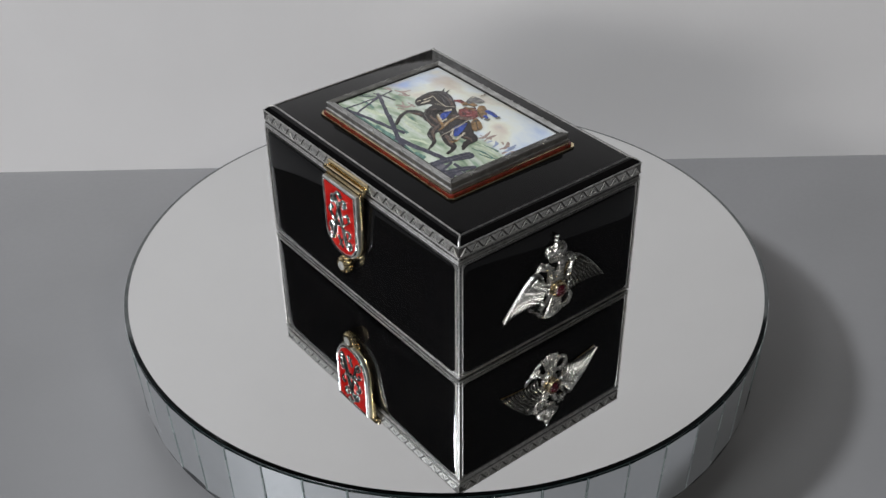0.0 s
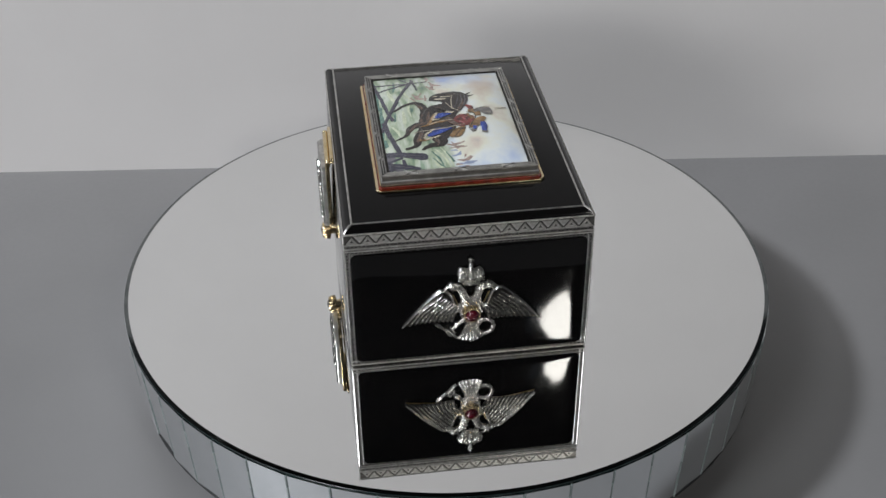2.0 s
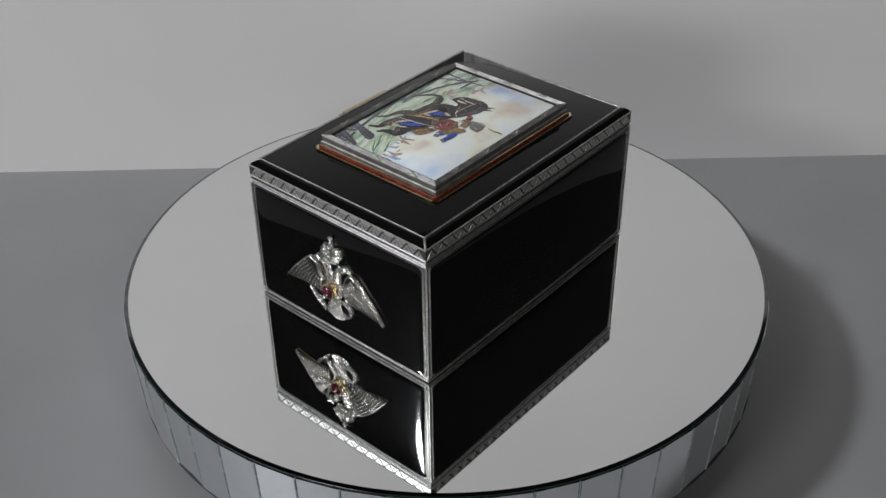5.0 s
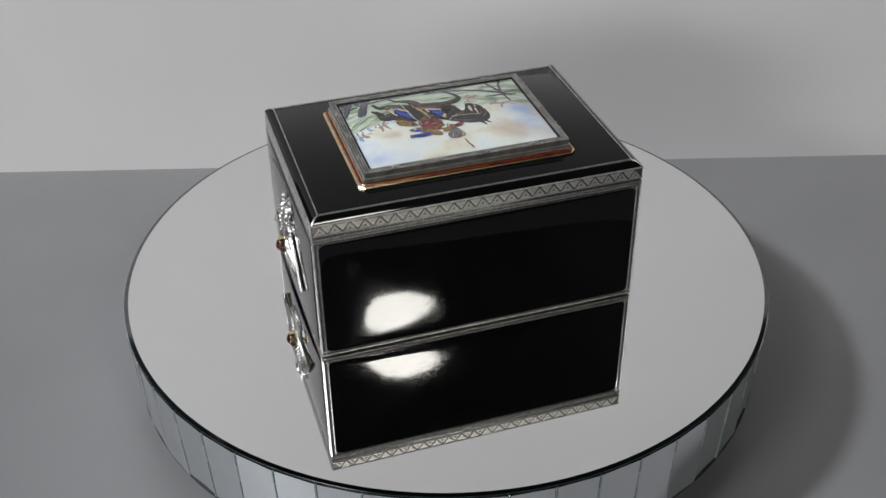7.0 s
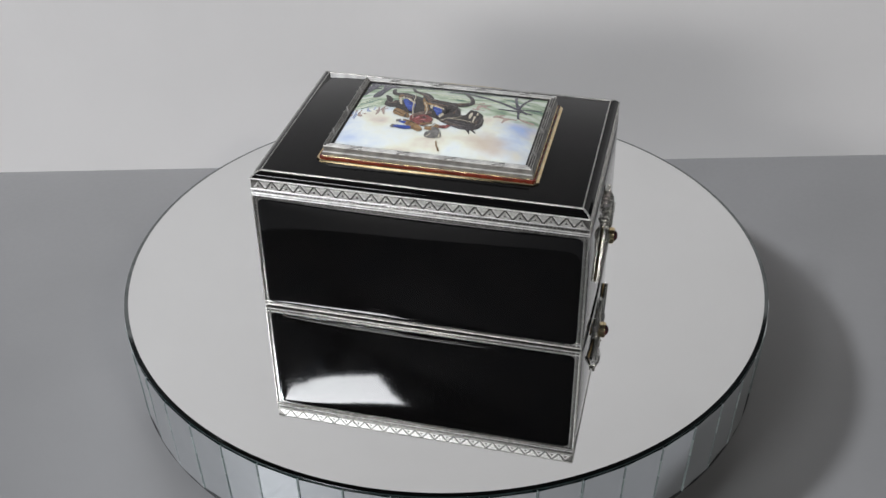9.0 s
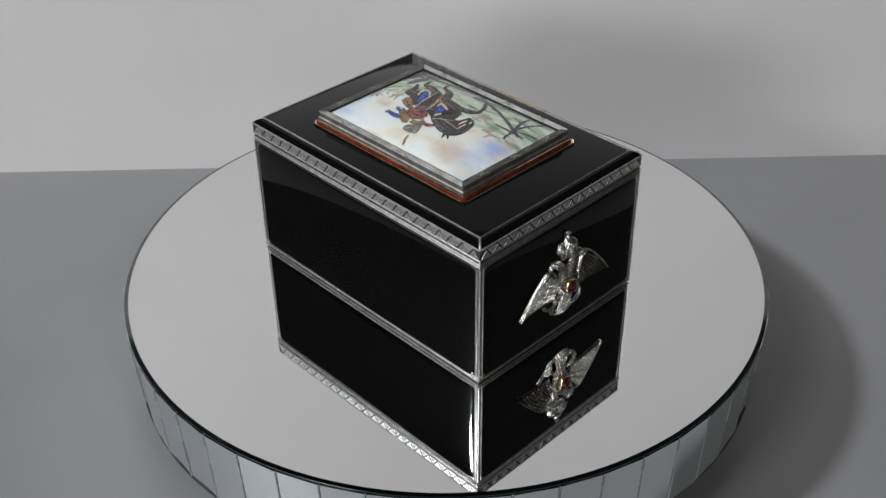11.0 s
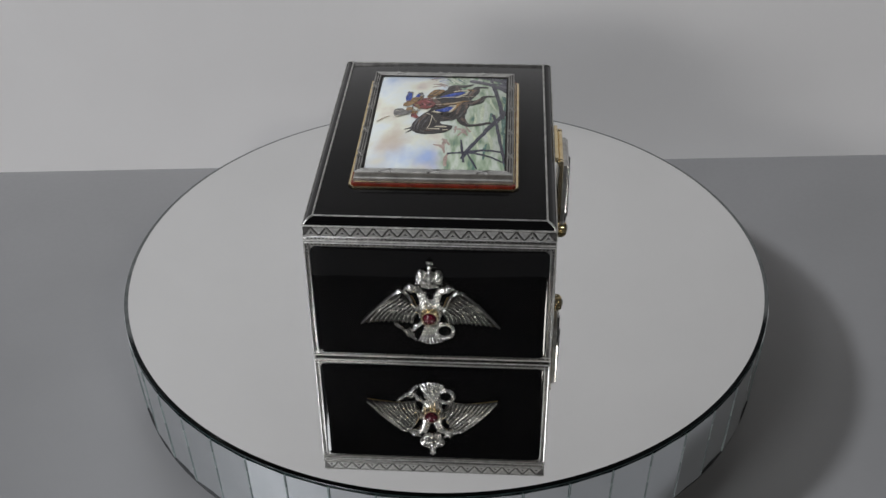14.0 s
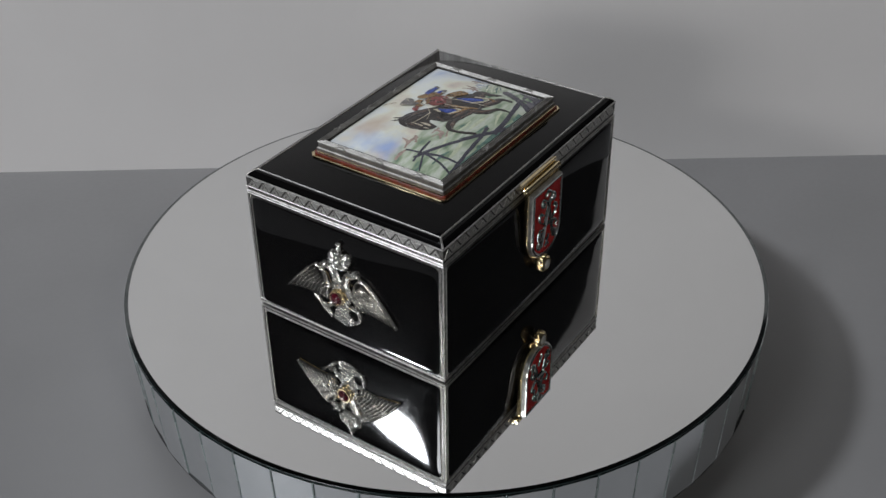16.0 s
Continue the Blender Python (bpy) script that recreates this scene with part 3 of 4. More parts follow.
for o in (0.0004, 0.00125, 0.0021):
    x, y = OX + o, OY + o
    for p, q in (((-x, -y), (x, -y)), ((x, -y), (x, y)), ((x, y), (-x, y)), ((-x, y), (-x, -y))):
        stroke(bm, [p, q], 0.00062, 0.0005, ZF - 0.00028, k=7)
part("reeding", bm, silver_frame, frame_mount, "fine silver reeds")
bm = bmesh.new()
for x0, x1, y0, y1 in ((-FX + 0.0006, FX - 0.0006, OY + 0.0001, FY - 0.0006), (-FX + 0.0006, FX - 0.0006, 0.0006 - FY, -OY - 0.0001), (OX + 0.0001, FX - 0.0006, -OY - 0.0001, OY + 0.0001), (0.0006 - FX, -OX - 0.0001, -OY - 0.0001, OY + 0.0001)):
    box(bm, x0, x1, y0, y1, ZF - 0.0005, ZF - 0.00025)
part("dark_gap", bm, silver_hollow, frame_mount, "dark strips in the gaps between the reeds", smooth=False)
tie = None
for (cx, cy, along) in [(x, s * (OY + 0.0014), 0) for s in (-1, 1) for x in (-0.0255, -0.0085, 0.0085, 0.0255)] + [(s * (OX + 0.0014), y, 90) for s in (-1, 1) for y in (-0.0166, 0.0, 0.0166)]:
    m = pose(cx, cy, ZF - 0.00005, 0, 0, along)
    if tie is None:
        bm = bmesh.new()
        stroke(bm, [(-0.0021, -0.0011), (0.0021, 0.0011)], 0.0007, 0.00045)
        stroke(bm, [(-0.0021, 0.0011), (0.0021, -0.0011)], 0.0007, 0.00045)
        dome(bm, 0, 0, 0.0005, 0.0005, 0.0006)
        tie = part("ribbon_tie", bm, silver_frame, frame_mount, "crossed silver ribbon tie", m)
    else:
        ob = new("ribbon_tie", tie.data)
        ob.parent, ob.matrix_basis = frame_mount, m
        tagged(ob, "crossed silver ribbon tie")

# the painted plate: the figures are plain patches of paint
ZP = 0.0634


def swell(x, y):
    """How far the domed plate rises over its edge."""
    return 0.0032 * (1 - min(abs(x) / OX, 1) ** 4) * (1 - min(abs(y) / OY, 1) ** 4)


bm, NU, NV = bmesh.new(), 112, 80
top = [[bm.verts.new((-OX + 2 * OX * a / NU, -OY + 2 * OY * b / NV, 0)) for a in range(NU + 1)] for b in range(NV + 1)]
for row in top:
    for v in row:
        v.co.z = ZP + swell(v.co.x, v.co.y)
for b in range(NV):
    for a in range(NU):
        bm.faces.new((top[b][a], top[b][a + 1], top[b + 1][a + 1], top[b + 1][a]))
rim = top[0] + [r[-1] for r in top[1:]] + top[-1][-2::-1] + [r[0] for r in top[-2:0:-1]]
low = [bm.verts.new((v.co.x, v.co.y, ZL + 0.0012)) for v in rim]
for a in range(len(rim)):
    b = (a + 1) % len(rim)
    bm.faces.new((rim[a], rim[b], low[b], low[a]))
bm.faces.new(low)
plate = part("painted_plate", bm, picture_paint, jewel_box, "domed hand-painted enamel plate, sky over green ground")
# Dark strips stand in for the shade along the frame's inner edge.
bm = bmesh.new()
for x0, x1, y0, y1 in ((-OX, OX, OY - 0.0006, OY + 0.0001), (-OX, OX, -OY - 0.0001, 0.0006 - OY), (OX - 0.0006, OX + 0.0001, 0.0006 - OY, OY - 0.0006), (-OX - 0.0001, 0.0006 - OX, 0.0006 - OY, OY - 0.0006)):
    box(bm, x0, x1, y0, y1, ZP - 0.0004, ZP + 0.0005)
part("inner_shade", bm, silver_hollow, frame_mount, "narrow dark strip round the painted plate, standing in for shade", smooth=False)
MM = 0.001
layer = [0]


def daubs(name, mat, label, strokes=(), areas=()):
    """Thin flat touches of paint on the plate, in millimetres: strokes (points, widths) and filled areas (outlines)."""
    bm = bmesh.new()
    layer[0] += 1
    z = ZP + 0.000012 * layer[0]
    for pts in areas:
        closed = [(x * MM, y * MM) for x, y in pts]
        c = bend(closed[-1:] + closed + closed[:2], 3)[3:-4]
        one = bmesh.new()
        one.faces.new([one.verts.new((x, y, z + 0.00003)) for x, y in c])
        for k in range(5):
            bmesh.ops.triangulate(one, faces=one.faces)
            far = [e for e in one.edges if e.calc_length() > 0.0009]
            if far:
                bmesh.ops.subdivide_edges(one, edges=far, cuts=1)
        bmesh.ops.triangulate(one, faces=one.faces)
        me = bpy.data.meshes.new("area")
        one.to_mesh(me)
        one.free()
        bm.from_mesh(me)
        bpy.data.meshes.remove(me)
    for pts, w in strokes:
        z += 0.000002
        c = bend([(x * MM, y * MM) for x, y in pts], 6)
        n = len(c)
        if not isinstance(w, tuple):
            ws = [w * MM] * n
        else:
            ws = []
            for i in range(n):
                q = i / (n - 1) * (len(w) - 1)
                k = min(int(q), len(w) - 2)
                ws.append((w[k] + (w[k + 1] - w[k]) * (q - k)) * MM)
        stroke(bm, c, ws, 0.00003, z, k=6)
    for v in bm.verts:
        wob = noise.noise_vector(Vector((v.co.x, v.co.y, 0)) * 900)
        v.co.x, v.co.y = max(-OX, min(OX, v.co.x + wob.x * 0.00028)), max(-OY, min(OY, v.co.y + wob.y * 0.00028))
        v.co.z += swell(v.co.x, v.co.y)
    return tagged(part(name, bm, mat, plate, label), kind="stuff")


daubs("meadow_lights", p_meadow, "pale green brush streaks of the meadow", [([(24.7, -7.1), (29.5, -4.3), (34.6, -2.7)], (0.4, 1.0, 0.4)), ([(24.0, -5.2), (29.4, -2.7), (34.6, -1.5)], (0.3, 0.8, 0.3)), ([(30.8, -8.1), (33.3, -6.7), (34.6, -4.9)], (0.5, 1.2, 0.4)), ([(-4.0, -15.5), (2.9, -15.6), (8.8, -15.9)], (0.6, 1.6, 0.5)), ([(-24.6, -19.9), (-16.8, -18.9), (-10.1, -17.4)], (0.5, 1.6, 0.5)), ([(4.9, -20.9), (10.4, -18.8), (14.3, -18.1)], (0.5, 1.2, 0.4)), ([(-11.8, -12.3), (-3.4, -13.4), (1.5, -12.8)], (0.4, 1.0, 0.4)), ([(-25.3, -15.4), (-15.8, -13.2), (-10.0, -11.0)], (0.3, 0.9, 0.4)), ([(26.1, -7.3), (31.2, -6.4), (34.5, -4.1)], (0.4, 1.2, 0.4))], areas=[])
daubs("foliage", p_leaf, "dark green brush marks", [([(0.4, -24.3), (7.1, -24.3), (13.4, -24.3)], (0.8, 2.2, 0.8)), ([(-26.5, -24.3), (-17.8, -24.3), (-9.0, -23.8)], (0.5, 1.8, 0.7)), ([(-11.0, -23.1), (-1.9, -23.5), (6.2, -23.2)], (0.6, 1.8, 0.6)), ([(13.2, -23.6), (18.5, -23.4)], (0.8, 1.6)), ([(-32.2, -24.3), (-27.1, -23.8)], (0.6, 1.2)), ([(-29.1, -16.7), (-23.1, -17.0), (-19.8, -17.6)], (0.4, 1.2, 0.4)), ([(-3.7, -18.3), (2.9, -19.0)], (0.3, 1.0)), ([(29.1, -8.5), (33.0, -5.9), (34.6, -3.8)], (0.3, 0.8, 0.3)), ([(25.9, -8.5), (29.7, -6.3), (34.0, -4.9)], (0.3, 1.0, 0.3)), ([(26.5, -3.5), (32.0, -1.3)], (0.3, 0.9))], areas=[])
daubs("far_patches", p_mauve, "small mauve-brown patches in the distance", [([(-26.6, -3.2), (-22.8, -2.2), (-21.6, 1.1)], (0.5, 1.6, 0.4)), ([(-21.8, -4.8), (-18.4, -2.9)], (1.0, 0.4)), ([(-15.6, -10.7), (-11.6, -9.0), (-11.4, -5.5)], (0.5, 1.5, 0.5)), ([(-13.0, -11.7), (-9.0, -9.9)], (0.9, 0.4)), ([(-16.0, -7.3), (-11.2, -9.8)], (0.5, 0.8)), ([(-13.9, -6.3), (-9.3, -6.4)], (0.4, 0.8)), ([(-18.1, -2.1), (-19.3, -3.2), (-21.5, -2.6), (-23.5, -2.7)], (0.5, 1.6, 1.2, 0.5)), ([(-26.7, -4.2), (-29.6, -3.7), (-32.8, -3.7)], (0.6, 1.6, 0.8)), ([(-11.0, -9.1), (-13.2, -8.9), (-14.4, -10.0)], (0.4, 1.0, 0.4))], areas=[])
daubs("far_brown_patches", p_mauve, "small brown patches in the distance", [([(22.6, -2.7), (23.1, 0.0), (21.5, 3.8)], (0.5, 1.4, 0.5)), ([(24.8, -2.1), (24.4, 1.5), (24.6, 4.2)], (0.4, 1.2, 0.4)), ([(21.3, -0.9), (25.5, 1.0)], (0.5, 0.9)), ([(31.4, -0.1), (31.4, 3.2), (29.8, 5.0)], (0.5, 1.5, 0.8)), ([(34.2, 1.7), (34.6, 4.4)], (1.0, 0.6)), ([(30.3, 2.4), (28.8, 3.2)], (0.4, 0.8)), ([(33.2, -0.8), (33.4, 1.2)], (0.8, 0.5))], areas=[])
daubs("far_blue_patches", p_haze, "small blue patches in the distance", [([(29.3, -1.7), (28.5, 0.8), (27.0, 1.6)], (0.4, 1.0, 0.4)), ([(33.1, 0.5), (32.8, 4.1), (32.3, 6.6)], (0.6, 1.3, 0.4)), ([(34.6, -0.2), (34.2, 2.3)], (0.6, 0.9)), ([(26.3, -1.8), (26.3, 0.5)], (0.5, 0.7)), ([(32.0, 2.7), (33.1, 5.4)], (0.5, 0.7))], areas=[])
daubs("fence", p_fence, "dark slate-coloured broken timber fence", [([(-29.9, -24.3), (-22.6, -23.3), (-14.2, -22.1), (-5.3, -21.0), (2.1, -19.6)], 1.25), ([(-25.6, -10.8), (-27.0, -18.1), (-29.3, -24.1)], 0.94), ([(-25.6, -10.8), (-23.7, -17.9), (-22.8, -23.4)], 1.12), ([(-25.6, -10.8), (-13.5, -16.4), (-4.0, -20.1)], 1.44), ([(-34.1, -14.8), (-25.6, -10.8)], 0.62), ([(-25.2, -14.2), (-26.8, -4.1)], 0.88), ([(-29.3, -9.2), (-20.8, -13.2)], 1.25), ([(-31.0, -10.1), (-18.6, -8.6)], 0.75), ([(-11.3, -17.0), (0.5, -22.0), (7.3, -24.3)], 1.56), ([(0.9, -23.0), (9.7, -22.1), (19.0, -20.5), (25.8, -19.1)], 1.69), ([(-5.4, -19.6), (-4.8, -17.5)], 1.12)], areas=[])
daubs("plank_shade", p_shade, "dull grey ground round the planks", [([(23.6, -24.3), (29.9, -24.3), (34.6, -24.3)], (2.0, 4.0, 2.5)), ([(30.4, -20.9), (34.4, -20.4), (34.6, -20.9)], (2.0, 3.0, 1.5)), ([(23.8, -23.0), (29.1, -22.3)], (2.0, 3.0))], areas=[])
daubs("broken_planks", p_fence, "heap of dark broken planks", [([(33.5, -24.3), (32.5, -20.6), (31.6, -17.4)], (2.0, 1.4, 0.8)), ([(28.7, -24.3), (27.7, -18.7)], (1.6, 1.0)), ([(28.6, -18.6), (32.0, -18.4), (34.6, -18.2)], (1.3, 1.4, 0.8))], areas=[[(22.0, -24.3), (23.3, -21.4), (25.2, -16.7), (27.2, -10.3), (30.1, -10.8), (28.5, -16.4), (26.3, -21.3), (25.0, -24.3)], [(28.3, -24.3), (29.5, -22.6), (31.5, -18.1), (33.4, -13.3), (34.6, -14.0), (33.3, -19.5), (32.3, -23.6), (31.6, -24.3)]])
daubs("plank_grain", p_shade, "grey grain lines on the planks", [([(23.2, -24.3), (25.9, -18.5), (28.4, -10.7)], 0.25), ([(24.6, -24.3), (27.3, -18.4), (29.5, -11.1)], 0.2), ([(29.9, -24.3), (32.1, -19.7), (34.0, -13.8)], 0.25)], areas=[])
daubs("horse", p_black, "rearing black horse, plain painted patch", [([(-1.4, -7.7), (-5.9, -8.4), (-8.3, -10.4), (-7.4, -14.5), (-4.3, -18.9)], (3.4, 2.6, 1.8, 1.5, 1.3)), ([(8.0, -9.3), (9.9, -13.9), (14.5, -16.2), (16.4, -20.2)], (4.6, 2.8, 1.5, 0.9)), ([(11.5, -8.8), (18.4, -12.2), (21.9, -13.3), (23.1, -17.2)], (5.0, 3.6, 1.9, 1.0)), ([(16.4, -6.5), (19.1, -4.1), (21.9, -4.6), (22.8, -8.7), (24.8, -11.6)], (4.0, 4.0, 3.4, 2.2, 1.0)), ([(-11.7, 8.4), (-14.4, 11.3)], (1.3, 0.2)), ([(-10.7, 8.9), (-12.0, 12.1)], (1.4, 0.2))], areas=[[(-11.9, -4.6), (-14.0, -2.2), (-15.0, 0.9), (-15.3, 4.1), (-14.9, 6.8), (-13.4, 8.6), (-10.8, 9.5), (-6.6, 8.8), (-1.9, 6.7), (2.0, 3.8), (1.9, 1.0), (0.0, -1.2), (0.1, -3.9), (1.2, -6.6), (-0.2, -8.1), (-3.8, -6.6), (-5.6, -3.4), (-6.2, -0.6), (-7.9, -1.3), (-8.6, -3.5), (-9.4, -5.2)], [(-3.8, -6.6), (-5.6, -3.4), (-2.3, -2.0), (0.1, 0.8), (1.5, 3.9), (7.3, 1.6), (11.2, 2.4), (16.5, 0.1), (20.9, -4.0), (20.4, -7.2), (16.5, -7.6), (14.4, -9.0), (11.9, -10.7), (8.5, -11.0), (3.5, -10.2), (-0.7, -9.3)]])
daubs("coat_sheen", p_brown, "brown sheen of the horse", [([(0.8, -8.9), (5.5, -9.7), (9.3, -9.6)], (0.4, 1.2, 0.4)), ([(10.5, -13.3), (14.0, -15.8)], (0.8, 0.4)), ([(16.3, -10.8), (20.6, -12.7)], (1.2, 0.5)), ([(-7.3, -10.5), (-3.9, -9.2)], (0.4, 0.8)), ([(-8.2, 7.5), (-2.7, 5.7), (0.3, 3.8)], (0.3, 0.9, 0.3)), ([(21.0, -5.2), (23.1, -5.9)], (0.8, 0.4)), ([(-3.9, -4.0), (-3.3, -1.2)], (0.4, 0.9)), ([(-0.2, -6.3), (3.5, -7.1)], (0.9, 0.5))], areas=[])
daubs("coat_lights", p_grey, "grey glints on the coat", [([(-14.6, -0.1), (-14.4, 3.7), (-12.8, 6.2)], 0.3), ([(-9.6, 7.2), (-4.5, 6.4), (-0.2, 4.0)], 0.25), ([(-5.1, -4.1), (-2.6, -7.1), (0.7, -8.3)], 0.3), ([(-7.2, -13.9), (-7.7, -10.9), (-5.4, -9.0)], 0.3), ([(6.5, -11.0), (9.8, -10.8), (12.6, -9.9)], 0.3), ([(10.0, -14.8), (13.5, -16.2)], 0.3), ([(19.5, -5.4), (22.0, -5.0)], 0.35), ([(13.3, -9.7), (18.1, -11.5)], 0.3)], areas=[])
daubs("coat_browns", p_brown, "soft brown planes of the coat", [([(-6.2, 7.2), (-1.1, 4.9)], (0.8, 1.6)), ([(-2.4, -8.2), (-5.3, -8.9), (-7.1, -10.9)], (1.0, 0.8, 0.5)), ([(7.0, -8.0), (9.2, -12.6), (13.0, -14.8)], (1.0, 1.2, 0.6)), ([(14.2, -10.4), (19.7, -12.8)], (1.6, 0.9)), ([(19.3, -6.3), (21.5, -5.1)], (1.2, 1.0)), ([(-0.8, -6.3), (4.0, -7.0), (8.2, -7.7)], (0.5, 1.3, 0.5)), ([(-13.0, 1.0), (-12.7, 5.0)], (0.4, 0.9))], areas=[])
daubs("mane", p_shade, "grey strands of the mane", [([(-12.4, 8.3), (-8.7, 8.4), (-4.0, 7.0)], 0.3), ([(-12.0, 7.2), (-7.7, 6.7), (-3.1, 5.2)], 0.25), ([(-12.1, 9.4), (-8.1, 9.2), (-2.7, 7.1)], 0.25), ([(-11.2, 6.0), (-6.3, 4.8), (-1.7, 2.8)], 0.22)], areas=[])
daubs("horse_bridle", p_cream, "pale blaze and straps on the horse", [([(-10.0, -3.1), (-9.9, -0.9), (-9.9, 1.2)], (0.6, 1.3, 0.4)), ([(-11.5, -0.7), (-11.6, 3.4)], (0.9, 0.4)), ([(-12.0, -3.5), (-12.3, -1.7)], (0.3, 0.7)), ([(-12.3, 4.0), (-7.3, 2.9), (-2.0, 2.5)], 0.25), ([(-6.9, 0.6), (-2.3, 2.7), (0.2, 5.0)], 0.22)], areas=[])
daubs("gold_trim", p_gold, "ochre border of the saddle cloth", [([(1.2, -4.5), (5.4, -6.0), (9.1, -7.9), (9.9, -10.6)], (0.6, 1.1, 1.1, 0.6)), ([(18.7, -8.4), (19.4, -11.0), (18.2, -11.8)], (0.8, 1.2, 0.8)), ([(9.1, -7.9), (7.0, -2.8), (6.6, 1.4)], (0.8, 1.8, 1.0))], areas=[])
daubs("saddle_cloth", p_blue, "bright blue pointed saddle cloth", [], areas=[[(1.9, -3.7), (0.8, -1.0), (1.9, 1.7), (3.5, -1.1), (4.8, -3.5), (4.5, -4.5)], [(12.1, -5.6), (11.7, -2.2), (12.4, 0.6), (14.9, -2.7), (16.4, -5.8), (17.3, -8.3), (16.1, -8.6), (14.5, -7.0)]])
daubs("cloth_zigzag", p_cream, "pale zigzag stitches", [([(1.5, -4.3), (0.7, -3.1)], (1.1, 0.3)), ([(2.6, -4.7), (1.8, -3.5)], (1.1, 0.3)), ([(3.6, -5.1), (2.8, -4.0)], (1.1, 0.3)), ([(4.6, -5.6), (3.8, -4.4)], (1.1, 0.3)), ([(5.9, -5.7), (5.1, -4.5)], (1.1, 0.3)), ([(5.8, -4.9), (5.1, -3.7)], (1.1, 0.3)), ([(5.8, -4.1), (5.0, -2.9)], (1.1, 0.3)), ([(15.6, -9.5), (15.0, -8.4)], (1.1, 0.3)), ([(16.8, -9.9), (16.1, -8.8)], (1.1, 0.3)), ([(17.9, -10.3), (17.2, -9.2)], (1.1, 0.3)), ([(18.9, -9.7), (18.3, -8.6)], (1.1, 0.3)), ([(18.6, -8.7), (18.0, -7.6)], (1.1, 0.3)), ([(18.4, -7.6), (17.7, -6.5)], (1.1, 0.3)), ([(18.1, -6.5), (17.4, -5.4)], (1.1, 0.3)), ([(17.7, -5.4), (17.1, -4.3)], (1.1, 0.3)), ([(13.0, -6.7), (12.3, -5.6)], (1.1, 0.3)), ([(14.0, -7.7), (13.3, -6.5)], (1.1, 0.3)), ([(14.9, -8.6), (14.2, -7.4)], (1.1, 0.3)), ([(0.7, -0.2), (-0.0, 1.0)], (1.1, 0.3)), ([(1.1, 0.7), (0.3, 1.9)], (1.1, 0.3)), ([(1.4, 1.6), (0.6, 2.8)], (1.1, 0.3)), ([(10.3, 5.3), (12.5, -3.9), (13.7, -13.6)], 0.3), ([(8.8, -7.1), (6.8, -2.4), (6.3, 1.7)], 0.3)], areas=[])
daubs("strap", p_grey, "long grey strap across the saddle cloth", [([(9.8, 6.7), (11.8, -2.0), (13.7, -13.1)], (0.3, 0.5, 0.3))], areas=[])
daubs("red_patch", p_red, "plain carmine patch", [([(-3.9, 7.8), (-2.4, 9.0), (-0.3, 9.5)], (1.4, 2.4, 1.6)), ([(3.0, 5.7), (8.0, 5.1), (8.4, 8.4)], (2.4, 3.0, 1.8))], areas=[[(3.1, 4.5), (3.4, 7.7), (5.5, 9.8), (10.1, 8.4), (11.6, 4.2), (9.9, 1.4), (6.3, 1.7)]])
daubs("dark_breeches", p_brown, "plain brown patch", [([(4.4, 0.0), (8.1, 1.2), (10.8, 3.3)], (1.4, 2.6, 1.6))], areas=[])
daubs("ochre_patch", p_gold, "plain ochre patches", [([(0.3, 8.1), (1.1, 10.7), (4.4, 11.3)], (1.6, 2.8, 2.0)), ([(2.6, 7.4), (6.6, 8.9)], (0.8, 1.4))], areas=[[(5.8, 10.9), (5.3, 13.5), (7.6, 13.5), (12.2, 9.9), (13.2, 6.9), (10.3, 7.4)], [(12.7, 2.3), (12.2, 5.6), (18.5, 2.7), (18.0, -1.1)]])
daubs("brown_fold_lines", p_black, "dark fold lines", [([(1.4, 7.3), (2.8, 9.9), (6.3, 10.0)], 0.3), ([(8.7, 8.8), (13.5, 6.6)], 0.4), ([(13.5, 2.1), (13.5, 5.3)], 0.5), ([(12.7, 4.3), (18.1, 0.9)], 0.35), ([(5.1, 4.2), (9.3, 4.0)], 0.3), ([(-2.2, 9.3), (0.9, 8.8)], 0.3)], areas=[])
daubs("red_lights", p_rose, "rose touches", [([(5.3, 5.2), (7.2, 6.2)], (0.5, 0.9)), ([(-4.0, 8.4), (-3.0, 9.7)], (0.3, 0.6)), ([(8.1, 3.9), (9.4, 5.5)], (0.8, 0.4))], areas=[])
daubs("grey_patch", p_grey, "plain grey-brown patches", [([(14.1, 7.5), (15.7, 8.2)], (1.4, 2.0)), ([(15.6, 11.0), (16.3, 12.8)], (1.8, 1.6))], areas=[[(-0.2, 10.4), (-1.8, 13.1), (-2.5, 15.9), (-0.4, 16.7), (3.1, 16.8), (3.4, 14.0), (1.7, 12.4), (2.0, 10.3)]])
daubs("hat_lights", p_cream, "pale touches on the grey patch", [([(-1.6, 13.5), (-1.9, 16.0)], (0.3, 0.6)), ([(1.4, 14.6), (2.8, 16.2)], (0.4, 0.2))], areas=[])
daubs("blue_patch", p_blue, "plain blue patches", [([(9.4, 12.0), (12.2, 12.2), (15.6, 11.8)], (1.6, 2.6, 1.6)), ([(12.0, 8.9), (14.4, 8.5)], (1.6, 1.4))], areas=[])
daubs("yellow_line", p_gold, "thin ochre line", [([(-1.4, 18.1), (-2.0, 20.2), (-3.4, 22.7)], (0.3, 0.4, 0.5))], areas=[])


# the twin-headed bird mounts on the short sides
def plane_curve(pts):
    return [(x * MM, y * MM) for x, y in pts]


